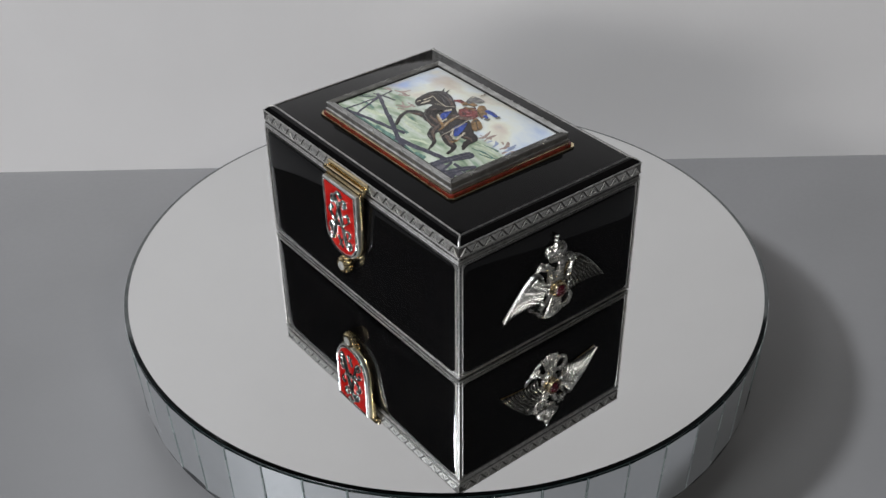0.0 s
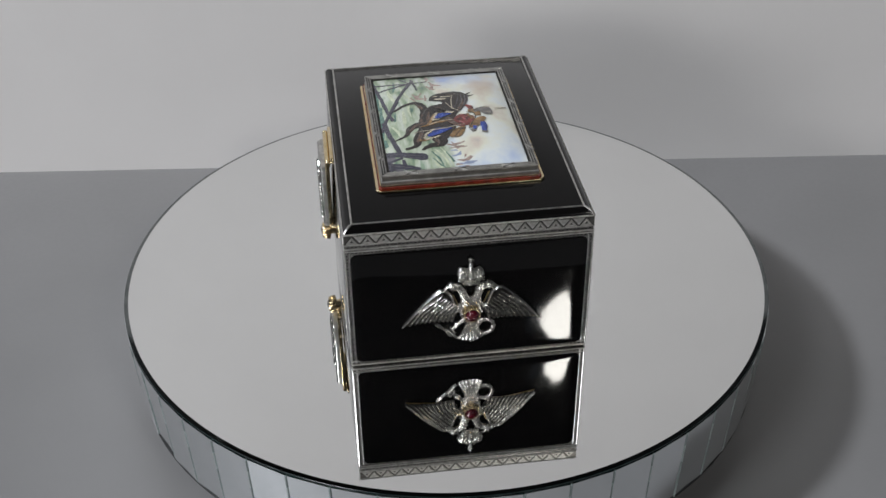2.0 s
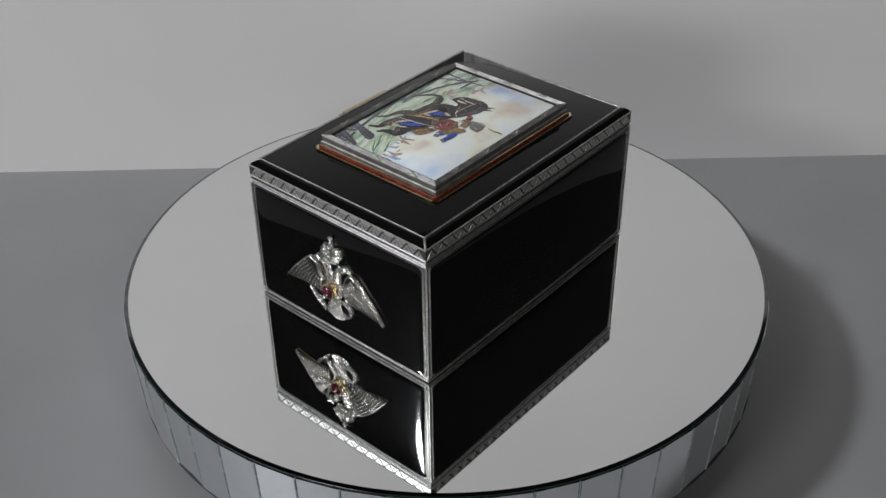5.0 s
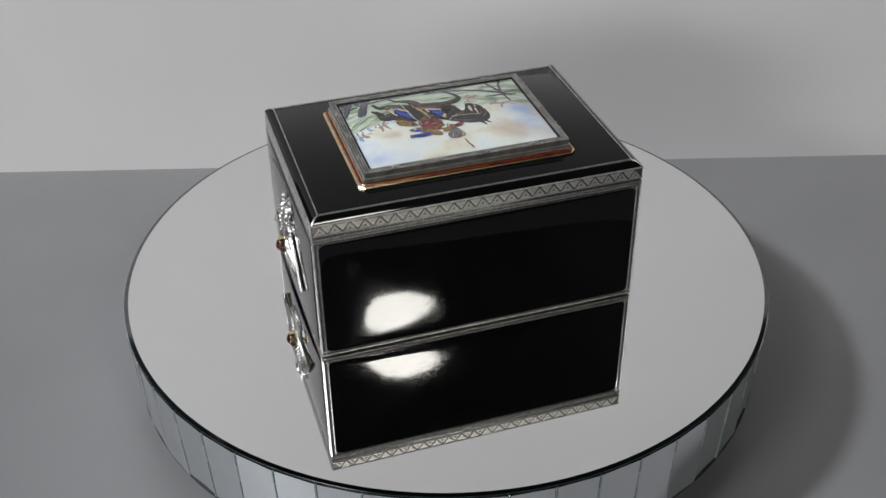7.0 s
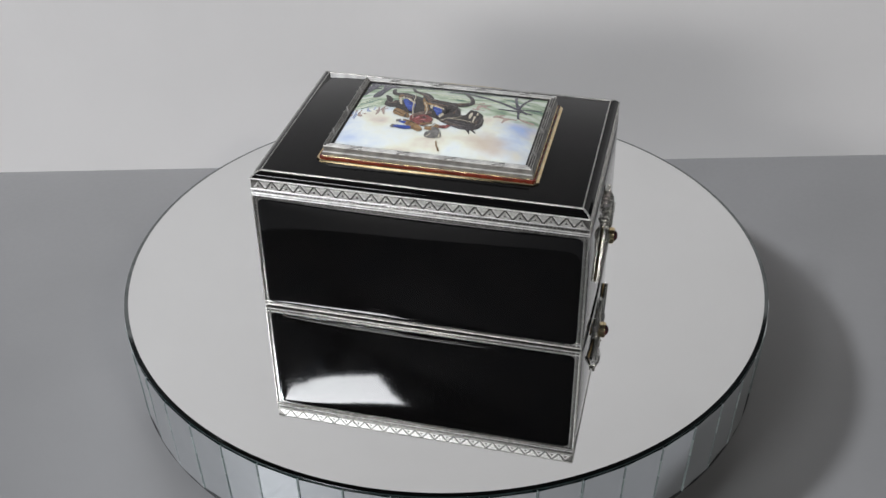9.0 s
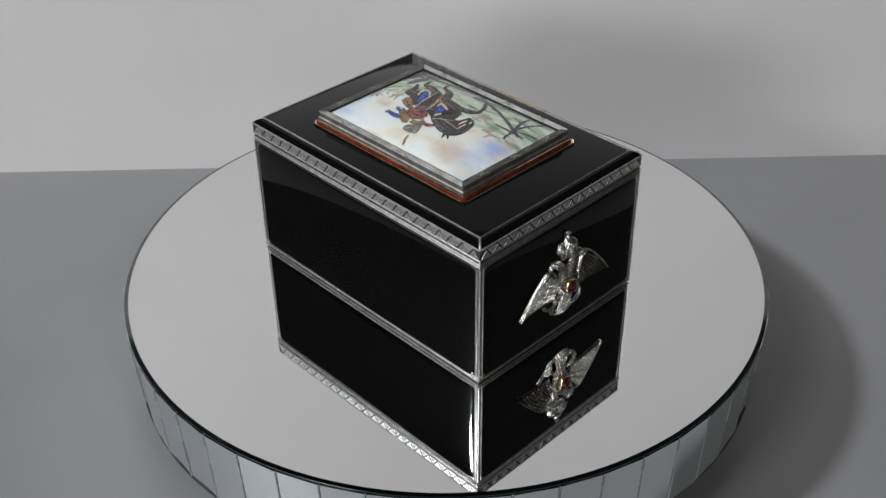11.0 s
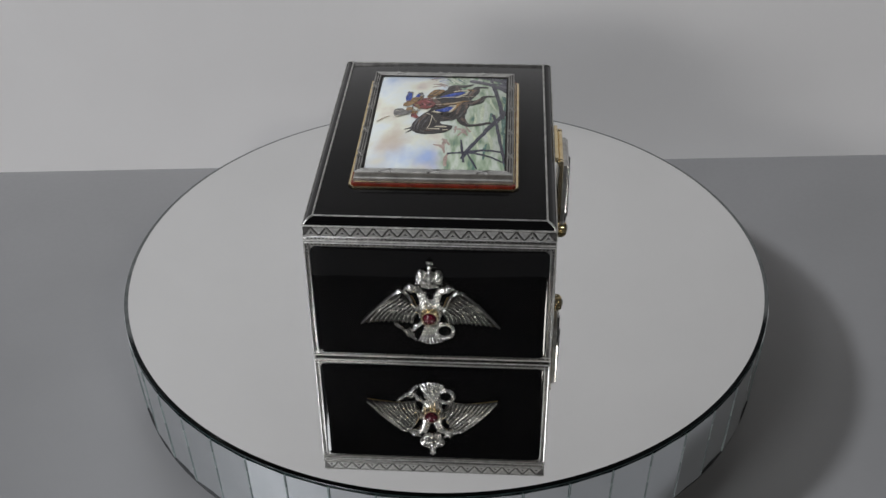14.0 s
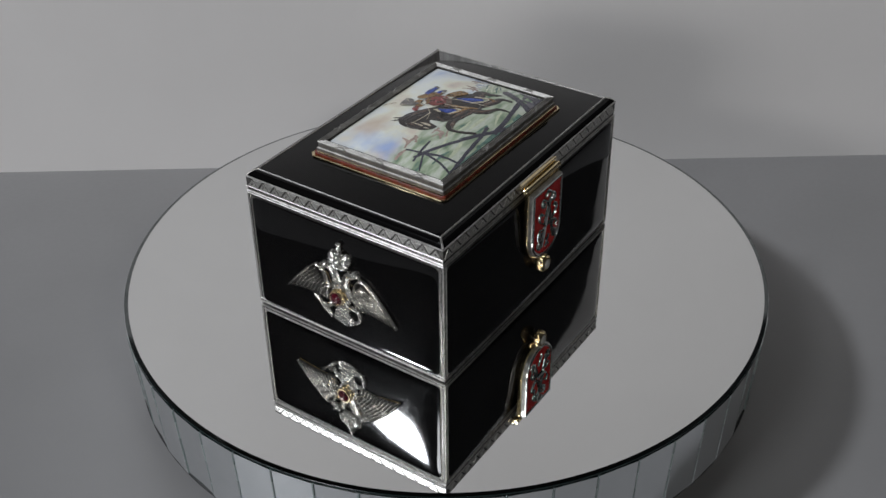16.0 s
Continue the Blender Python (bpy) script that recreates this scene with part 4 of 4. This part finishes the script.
def eagle_mount(m):
    """A silver two-headed bird with crown, wreath and a ruby; the origin lies at the foot of the side."""
    bm = bmesh.new()
    # breast, necks, legs and tail
    dome(bm, 0, 0.0232, 0.0042, 0.0062, 0.0022, 0.0002)
    for s in (-1, 1):
        stroke(bm, bend(plane_curve([(s * 1.2, 25), (s * 2.2, 29.5), (s * 3.4, 32.6), (s * 5.6, 33.8)]), 5), [0.0042] * 5 + [0.0034] * 5 + [0.003] * 5 + [0.0028], 0.002, 0.0002)
        for k in range(5):
            stroke(bm, plane_curve([(s * (1 + 0.4 * k) - 0.9, 26 + k * 1.5), (s * (1 + 0.4 * k) + 0.9, 26.5 + k * 1.5)]), 0.0007, 0.0006, 0.0019)
    for k in range(-3, 4):
        stroke(bm, plane_curve([(k * 0.25, 19), (k * 0.75, 14), (k * 1.35, 9.6 + 0.12 * k * k)]), [0.0012, 0.0015, 0.0017], [0.0016, 0.0014, 0.0008], 0.0002)
        for j in range(4):
            dome(bm, k * 0.0012 * (0.5 + 0.12 * j), 0.0175 - 0.0015 * j, 0.0004, 0.0006, 0.0004, 0.0016, 0, 2, 6)
    for j in range(6):
        for k in range(-3, 4):
            x, y = (k + (j % 2) * 0.5) * 1.15, 19.4 + 1.7 * j
            if (x / 4.0) ** 2 + ((y - 23.2) / 6.0) ** 2 < 1 and math.hypot(x, y - 23.3) > 2.6:
                h = 0.0022 * math.sqrt(1 - (x / 4.2) ** 2 * 0.9 - ((y - 23.2) / 6.2) ** 2 * 0.9)
                dome(bm, x * MM, y * MM, 0.0006, 0.0009, 0.0005, h, 0, 2, 6)
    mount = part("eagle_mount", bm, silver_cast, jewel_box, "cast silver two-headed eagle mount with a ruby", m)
    for s in (-1, 1):
        bm = bmesh.new()
        dome(bm, s * 0.0062, 0.0340, 0.0020, 0.0016, 0.0024, 0.0003, s * 20)
        stroke(bm, bend(plane_curve([(s * 7.2, 34.3), (s * 8.4, 33.7), (s * 8.6, 32.6)]), 3), [0.0014, 0.0013, 0.0011, 0.001, 0.0009, 0.0007, 0.0004], 0.0012, 0.0006)
        dome(bm, s * 0.0066, 0.0346, 0.0004, 0.0004, 0.0006, 0.0023, 0, 2, 8)
        for k in range(3):
            stroke(bm, plane_curve([(s * (4.4 + k * 0.5), 35.4 - k * 0.2), (s * (5 + k * 0.6), 34.8 - k)]), 0.0006, 0.0005, 0.0018)
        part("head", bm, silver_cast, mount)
        # wing: two tiers of feathers under a curled leading edge, over a dark ground
        drop = 0.0 if s < 0 else -0.6
        ground = [(4.2, 24.5), (6, 29.5), (9.6, 32.4), (13.4, 30), (18.6, 24.6), (23.2, 18.8 + drop), (18.5, 19.4 + drop * 0.6), (13, 19.8), (8, 19.6), (5, 21.4)]
        part("gilt_back", slab(bmesh.new(), [(s * (12.6 + (x - 12.6) * 1.05) * MM, (24.4 + (y - 24.4) * 1.07) * MM) for x, y in ground], 0.0, 0.0007, 0.0002), gilt, mount, "gilt edge behind the wing", smooth=False)
        part("wing_ground", slab(bmesh.new(), [(s * x * MM, y * MM) for x, y in ground], 0.0006, 0.0009), silver_hollow, mount, "dark ground between the feathers", smooth=False)
        # dark: wider, lower strokes that paint shade round each feather
        bm, dark = bmesh.new(), bmesh.new()
        n = 11
        for i in range(n):
            t = i / (n - 1)
            a = (9.8 - 5.8 * t, 31.4 - 7.6 * t)
            b = (23.4 - 16.8 * t ** 0.92, 18.7 + drop * (1 - t) + 0.9 * math.sin(math.pi * t * 0.9) - 0.2 * t)
            mid = ((a[0] + b[0]) / 2 + 0.8, (a[1] + b[1]) / 2 + 0.9)
            c = bend([(s * a[0] * MM, a[1] * MM), (s * mid[0] * MM, mid[1] * MM), (s * b[0] * MM, b[1] * MM)], 4)
            ws = [0.0003, 0.0004, 0.0005, 0.0006, 0.0007, 0.0008, 0.0009, 0.0009, 0.0005]
            stroke(bm, c, ws, [0.0013] * 6 + [0.0012, 0.001, 0.0005], 0.0007 + 0.0003 * (1 - t))
            stroke(dark, c, [w + 0.0005 for w in ws], 0.0007, 0.0007 + 0.0003 * (1 - t))
        for row, (f0, f1, cnt) in enumerate(((0.0, 0.27, 8), (0.24, 0.5, 8), (0.46, 0.7, 8))):
            for i in range(cnt):
                t = i / (cnt - 1)
                a = (10 - 5.4 * t, 31.6 - 6.2 * t)
                b = (21.5 - 14.4 * t, 20.6 - 0.4 * t)
                p, q = [(s * (a[0] + (b[0] - a[0]) * f) * MM, (a[1] + (b[1] - a[1]) * f + 0.6 * f) * MM) for f in (f0, f1)]
                ws = [0.0004, 0.0006, 0.0008, 0.0008, 0.0005]
                stroke(bm, bend([p, q], 4), ws, [0.0009, 0.0011, 0.0011, 0.0009, 0.0004], 0.0021 - 0.0004 * row)
                stroke(dark, bend([p, q], 4), [w + 0.0005 for w in ws], [0.0004, 0.0005, 0.0005, 0.0004, 0.0002], 0.0021 - 0.0004 * row)
        edge = bend([(s * x * MM, y * MM) for x, y in ((3.6, 26.6), (4.4, 25.4), (5.8, 26.2), (6.6, 29.2), (7.8, 31.6), (10.2, 32.8), (13.4, 30.4), (18.6, 25), (23.8, 18.6 + drop))], 4)
        ne = len(edge)
        stroke(bm, edge, [0.0014 - 0.0004 * i / (ne - 1) for i in range(ne)], [0.0017 - 0.0004 * i / (ne - 1) for i in range(ne)], 0.0009)
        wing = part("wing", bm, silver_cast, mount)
        part("dark_gap", dark, silver_hollow, wing, "dark strokes that shade the gaps round the feathers")
    # crown
    bm = bmesh.new()
    stroke(bm, plane_curve([(-3.0, 35.4), (0, 34.9), (3.0, 35.4)]), 0.0014, 0.0022, 0.0002)
    for s in (-1, 1):
        dome(bm, s * 0.0027, 0.0386, 0.0022, 0.0028, 0.0024, 0.0002, s * -12)
        for k in range(3):
            stroke(bm, bend(plane_curve([(s * (1.2 + k), 36), (s * (2.0 + k * 1.1), 38.6), (s * (1.0 + 0.7 * k), 41)]), 3), 0.0005, 0.0006, 0.0019 - 0.0004 * k)
        for k in range(4):
            stroke(bm, plane_curve([(s * 1.5, 36.9 + k * 1.0), (s * 3.0, 37.1 + k * 1.0), (s * 4.5, 36.8 + k * 0.9)]), 0.0004, [0.0006, 0.0007, 0.0002], 0.0021 - 0.0002 * k)
    dome(bm, 0, 0.0387, 0.0015, 0.0034, 0.0030, 0.0002)
    for k in range(5):
        dome(bm, 0, 0.0363 + 0.0011 * k, 0.0005, 0.0005, 0.0005, 0.003 - 0.0001 * k, 0, 2, 6)
    dome(bm, 0, 0.0427, 0.0010, 0.0010, 0.0016, 0.0004)
    stroke(bm, plane_curve([(0, 43), (0, 45.4)]), 0.0008, 0.0012, 0.0004)
    stroke(bm, plane_curve([(-1, 44.4), (1, 44.4)]), 0.0008, 0.0012, 0.0004)
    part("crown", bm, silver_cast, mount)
    # wreath and clutched bundle
    bm = bmesh.new()
    ringp = [(0.0051 + 0.0029 * math.cos(q), 0.0158 + 0.0030 * math.sin(q)) for q in (2 * math.pi * i / 20 for i in range(20))]
    stroke(bm, ringp, 0.0018, 0.0016, 0.0002, closed=True)
    for i, (x, y) in enumerate(ringp):
        dome(bm, x, y, 0.0006, 0.0004, 0.0006, 0.0015, 18 * i + 40, 2, 6)
    stroke(bm, plane_curve([(2, 20), (3.4, 17.5)]), 0.0016, 0.0015, 0.0002)
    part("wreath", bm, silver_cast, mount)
    bm = bmesh.new()
    stroke(bm, bend(plane_curve([(-12.4, 18.6), (-9, 15.4), (-5, 11.4)]), 4), [0.001, 0.0022, 0.0018, 0.0014, 0.0012, 0.0014, 0.0018, 0.0016, 0.001], 0.0014, 0.0002)
    for k in (-1, 0, 1):
        stroke(bm, plane_curve([(-8.4 + k * 0.9, 16.4 + k * 0.5), (-6.6 + k, 13.4 + 0.4 * k)]), 0.0007, 0.0008, 0.001)
    stroke(bm, plane_curve([(-2, 20.5), (-4, 18), (-6.4, 15.4)]), [0.002, 0.0016, 0.0018], 0.0016, 0.0002)
    dome(bm, -0.0048, 0.0175, 0.0016, 0.0012, 0.0018, 0.0002, 30)
    part("claw_bundle", bm, silver_cast, mount)
    # ruby in a gold collar
    part("gem_setting", lathe(bmesh.new(), [(0.0031, 0.0008), (0.0032, 0.0036), (0.0029, 0.0044), (0.0025, 0.0044), (0.0024, 0.0036)], 28, pose(0, 0.0233, 0)), gold, mount, "gold collar")
    bm = bmesh.new()
    dome(bm, 0, 0.0233, 0.0024, 0.0024, 0.0019, 0.0038, 0, 6, 24)
    part("gem", bm, ruby, mount, "dark red ruby cabochon")


for i in (0, 2):
    eagle_mount(SIDES[i][1] @ Matrix.Translation((0, -0.0005, 0.0008)))

# the clasp on the long side
CM = SIDES[3][1] @ Matrix.Translation((-0.0012, 0, 0.0009))
bm = bmesh.new()
box(bm, -0.0120, 0.0120, 0.0546, 0.0568, -0.0008, 0.0005, 0.0003)
box(bm, -0.0100, 0.0100, 0.0518, 0.0540, 0.0004, 0.0020, 0.0004)
clasp = part("clasp", bm, gold, jewel_box, "gold hinge holding a red enamel shield", CM)
for k, (u0, u1) in enumerate(((-0.0122, -0.0108), (-0.0106, 0.0106), (0.0108, 0.0122))):
    part("knuckle", lathe(bmesh.new(), [(0.0008, u0), (0.0010, u0 + 0.0002), (0.0010, u1 - 0.0002), (0.0008, u1)], 20, Matrix.Translation((0, 0.0543, 0.0014)) @ Matrix.Rotation(radians(90), 4, "Y")), gold, clasp)


def shield_outline(w, top, side, low, n=14):
    pts = [(-w, top), (-w, side)]
    for i in range(1, n):
        q = math.pi / 2 * i / n
        pts.append((-w * math.cos(q) ** 0.85, side - (side - low) * math.sin(q)))
    pts.append((0, low))
    return pts + [(-x, y) for x, y in reversed(pts[:-1])]


part("shield_back", slab(bmesh.new(), shield_outline(0.0108, 0.0528, 0.0330, 0.0218), 0.0009, 0.0024, 0.0003), gold, clasp, "gold shield back", smooth=False)
part("shield_plate", slab(bmesh.new(), shield_outline(0.0103, 0.0524, 0.0332, 0.0224), 0.0022, 0.0040, 0.0004), silver, clasp, "silver shield edge", smooth=False)
part("shield_enamel", slab(bmesh.new(), shield_outline(0.0089, 0.0510, 0.0334, 0.0240), 0.0039, 0.0042, 0.0001), enamel_red, clasp, "bright red enamel field", smooth=False)
o = shield_outline(0.0096, 0.0517, 0.0333, 0.0232)
part("shield_border", stroke(bmesh.new(), o, 0.0010, 0.0008, 0.0038, closed=True), silver_polished, clasp, "raised silver border")
bm = bmesh.new()
for s in (-1, 1):
    stroke(bm, bend(plane_curve([(s * 4.4, 28.4), (s * 3.0, 33), (s * 1.2, 40), (-s * 0.6, 45.2), (-s * 2.6, 47.4)]), 5), 0.0011, 0.0013, 0.0041)
    stroke(bm, bend(plane_curve([(s * 4.4, 28.2), (s * 6.2, 27.8), (s * 6.8, 29.8), (s * 5.4, 31), (s * 4.4, 30)]), 4), 0.0007, 0.0010, 0.0041)
    stroke(bm, bend(plane_curve([(-s * 2.4, 47.6), (-s * 4.2, 47.4), (-s * 4.4, 45.2), (-s * 3, 44.6), (-s * 2.4, 45.8)]), 4), 0.0007, 0.0010, 0.0041)
    stroke(bm, bend(plane_curve([(s * 1.4, 36.6), (s * 4, 38), (s * 6.2, 40.6), (s * 5, 42.6), (s * 3.6, 41.6)]), 4), 0.0007, 0.0010, 0.0041)
    stroke(bm, bend(plane_curve([(s * 2.8, 34.4), (s * 5, 35.6), (s * 6.6, 34), (s * 5.4, 32.6)]), 4), 0.0006, 0.0009, 0.0041)
    stroke(bm, bend(plane_curve([(s * 1.4, 31), (0, 28.6), (-s * 1.2, 26.6)]), 4), 0.0006, 0.0009, 0.0041)
    for x, y in ((4.2, 41.9), (5.0, 29.2), (3.2, 46), (6.2, 33.8), (1.9, 36.4)):
        dome(bm, s * x * MM, y * MM, 0.0006, 0.0006, 0.0011, 0.0043, 0, 3, 8)
stroke(bm, plane_curve([(-3, 36.4), (3, 36.4)]), 0.0012, 0.0012, 0.0042)
stroke(bm, bend(plane_curve([(-2.2, 48.4), (0, 50), (2.2, 48.4)]), 4), 0.0011, 0.0012, 0.0041)
for q in range(12):
    dome(bm, -0.0054 + 0.0014 * math.cos(q * math.pi / 6), 0.0330 + 0.0014 * math.sin(q * math.pi / 6), 0.0005, 0.0005, 0.0008, 0.0042, 0, 2, 8)
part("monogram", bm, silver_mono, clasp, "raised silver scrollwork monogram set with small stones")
knob = part("clasp_knob", lathe(bmesh.new(), [(0.0018, 0.0002), (0.0018, 0.0020), (0.0030, 0.0022), (0.0031, 0.0046), (0.0027, 0.0053), (0.0021, 0.0053), (0.0020, 0.0047)], 24, pose(0, 0.0182, 0)), gold, clasp, "gold thumb knob")
for q in range(12):
    a = q * math.pi / 6
    bm = bmesh.new()
    dome(bm, 0.0030 * math.cos(a), 0.0182 + 0.0030 * math.sin(a), 0.0006, 0.0006, 0.0024, 0.0024, 0, 3, 8)
    part("claw", bm, gold, knob)
bm = bmesh.new()
lathe(bm, [(0.0020, 0.0046), (0.0019, 0.0054), (0.0011, 0.0059)], 8, pose(0, 0.0182, 0))
part("stone", bm, crystal, knob, "clear faceted stone", smooth=False)
part("catch", box(bmesh.new(), -0.0030, 0.0030, 0.0205, 0.0235, 0.0004, 0.0016, 0.0004), gold, clasp)


# ---- what turns ----
OFF = Vector((-0.0006, 0.0012, 0.0))


# how far the turning runs before or behind an even pace, in degrees
UNEVEN = [(0, -0.15), (0.5, 0.06), (1, 0.38), (1.5, 0.55), (2, 0.59), (3, 0.52), (4.2, 0.48), (6.3, -0.5), (7, -0.23), (8, 0.01), (9.2, 0.34), (11.3, -0.08), (12.5, -0.12), (13.5, -0.42), (15, -0.46), (15.5, -0.07), (16, 0.52)]


def motions():
    rows_t, rows_b = [], []
    for i in range(33):
        t = i * 0.5
        lag = float(np.interp(t, [u[0] for u in UNEVEN], [u[1] for u in UNEVEN]))
        m = pose(0, 0, 0, 0, 0, TURN0 - SPIN * t + lag)
        rows_t.append((t, Matrix.Translation((0.0005, 0.0004, 0)) @ m))
        rows_b.append((t, m @ Matrix.Translation(OFF)))
    walk(turntable, rows_t)
    walk(jewel_box, rows_b)


motions()
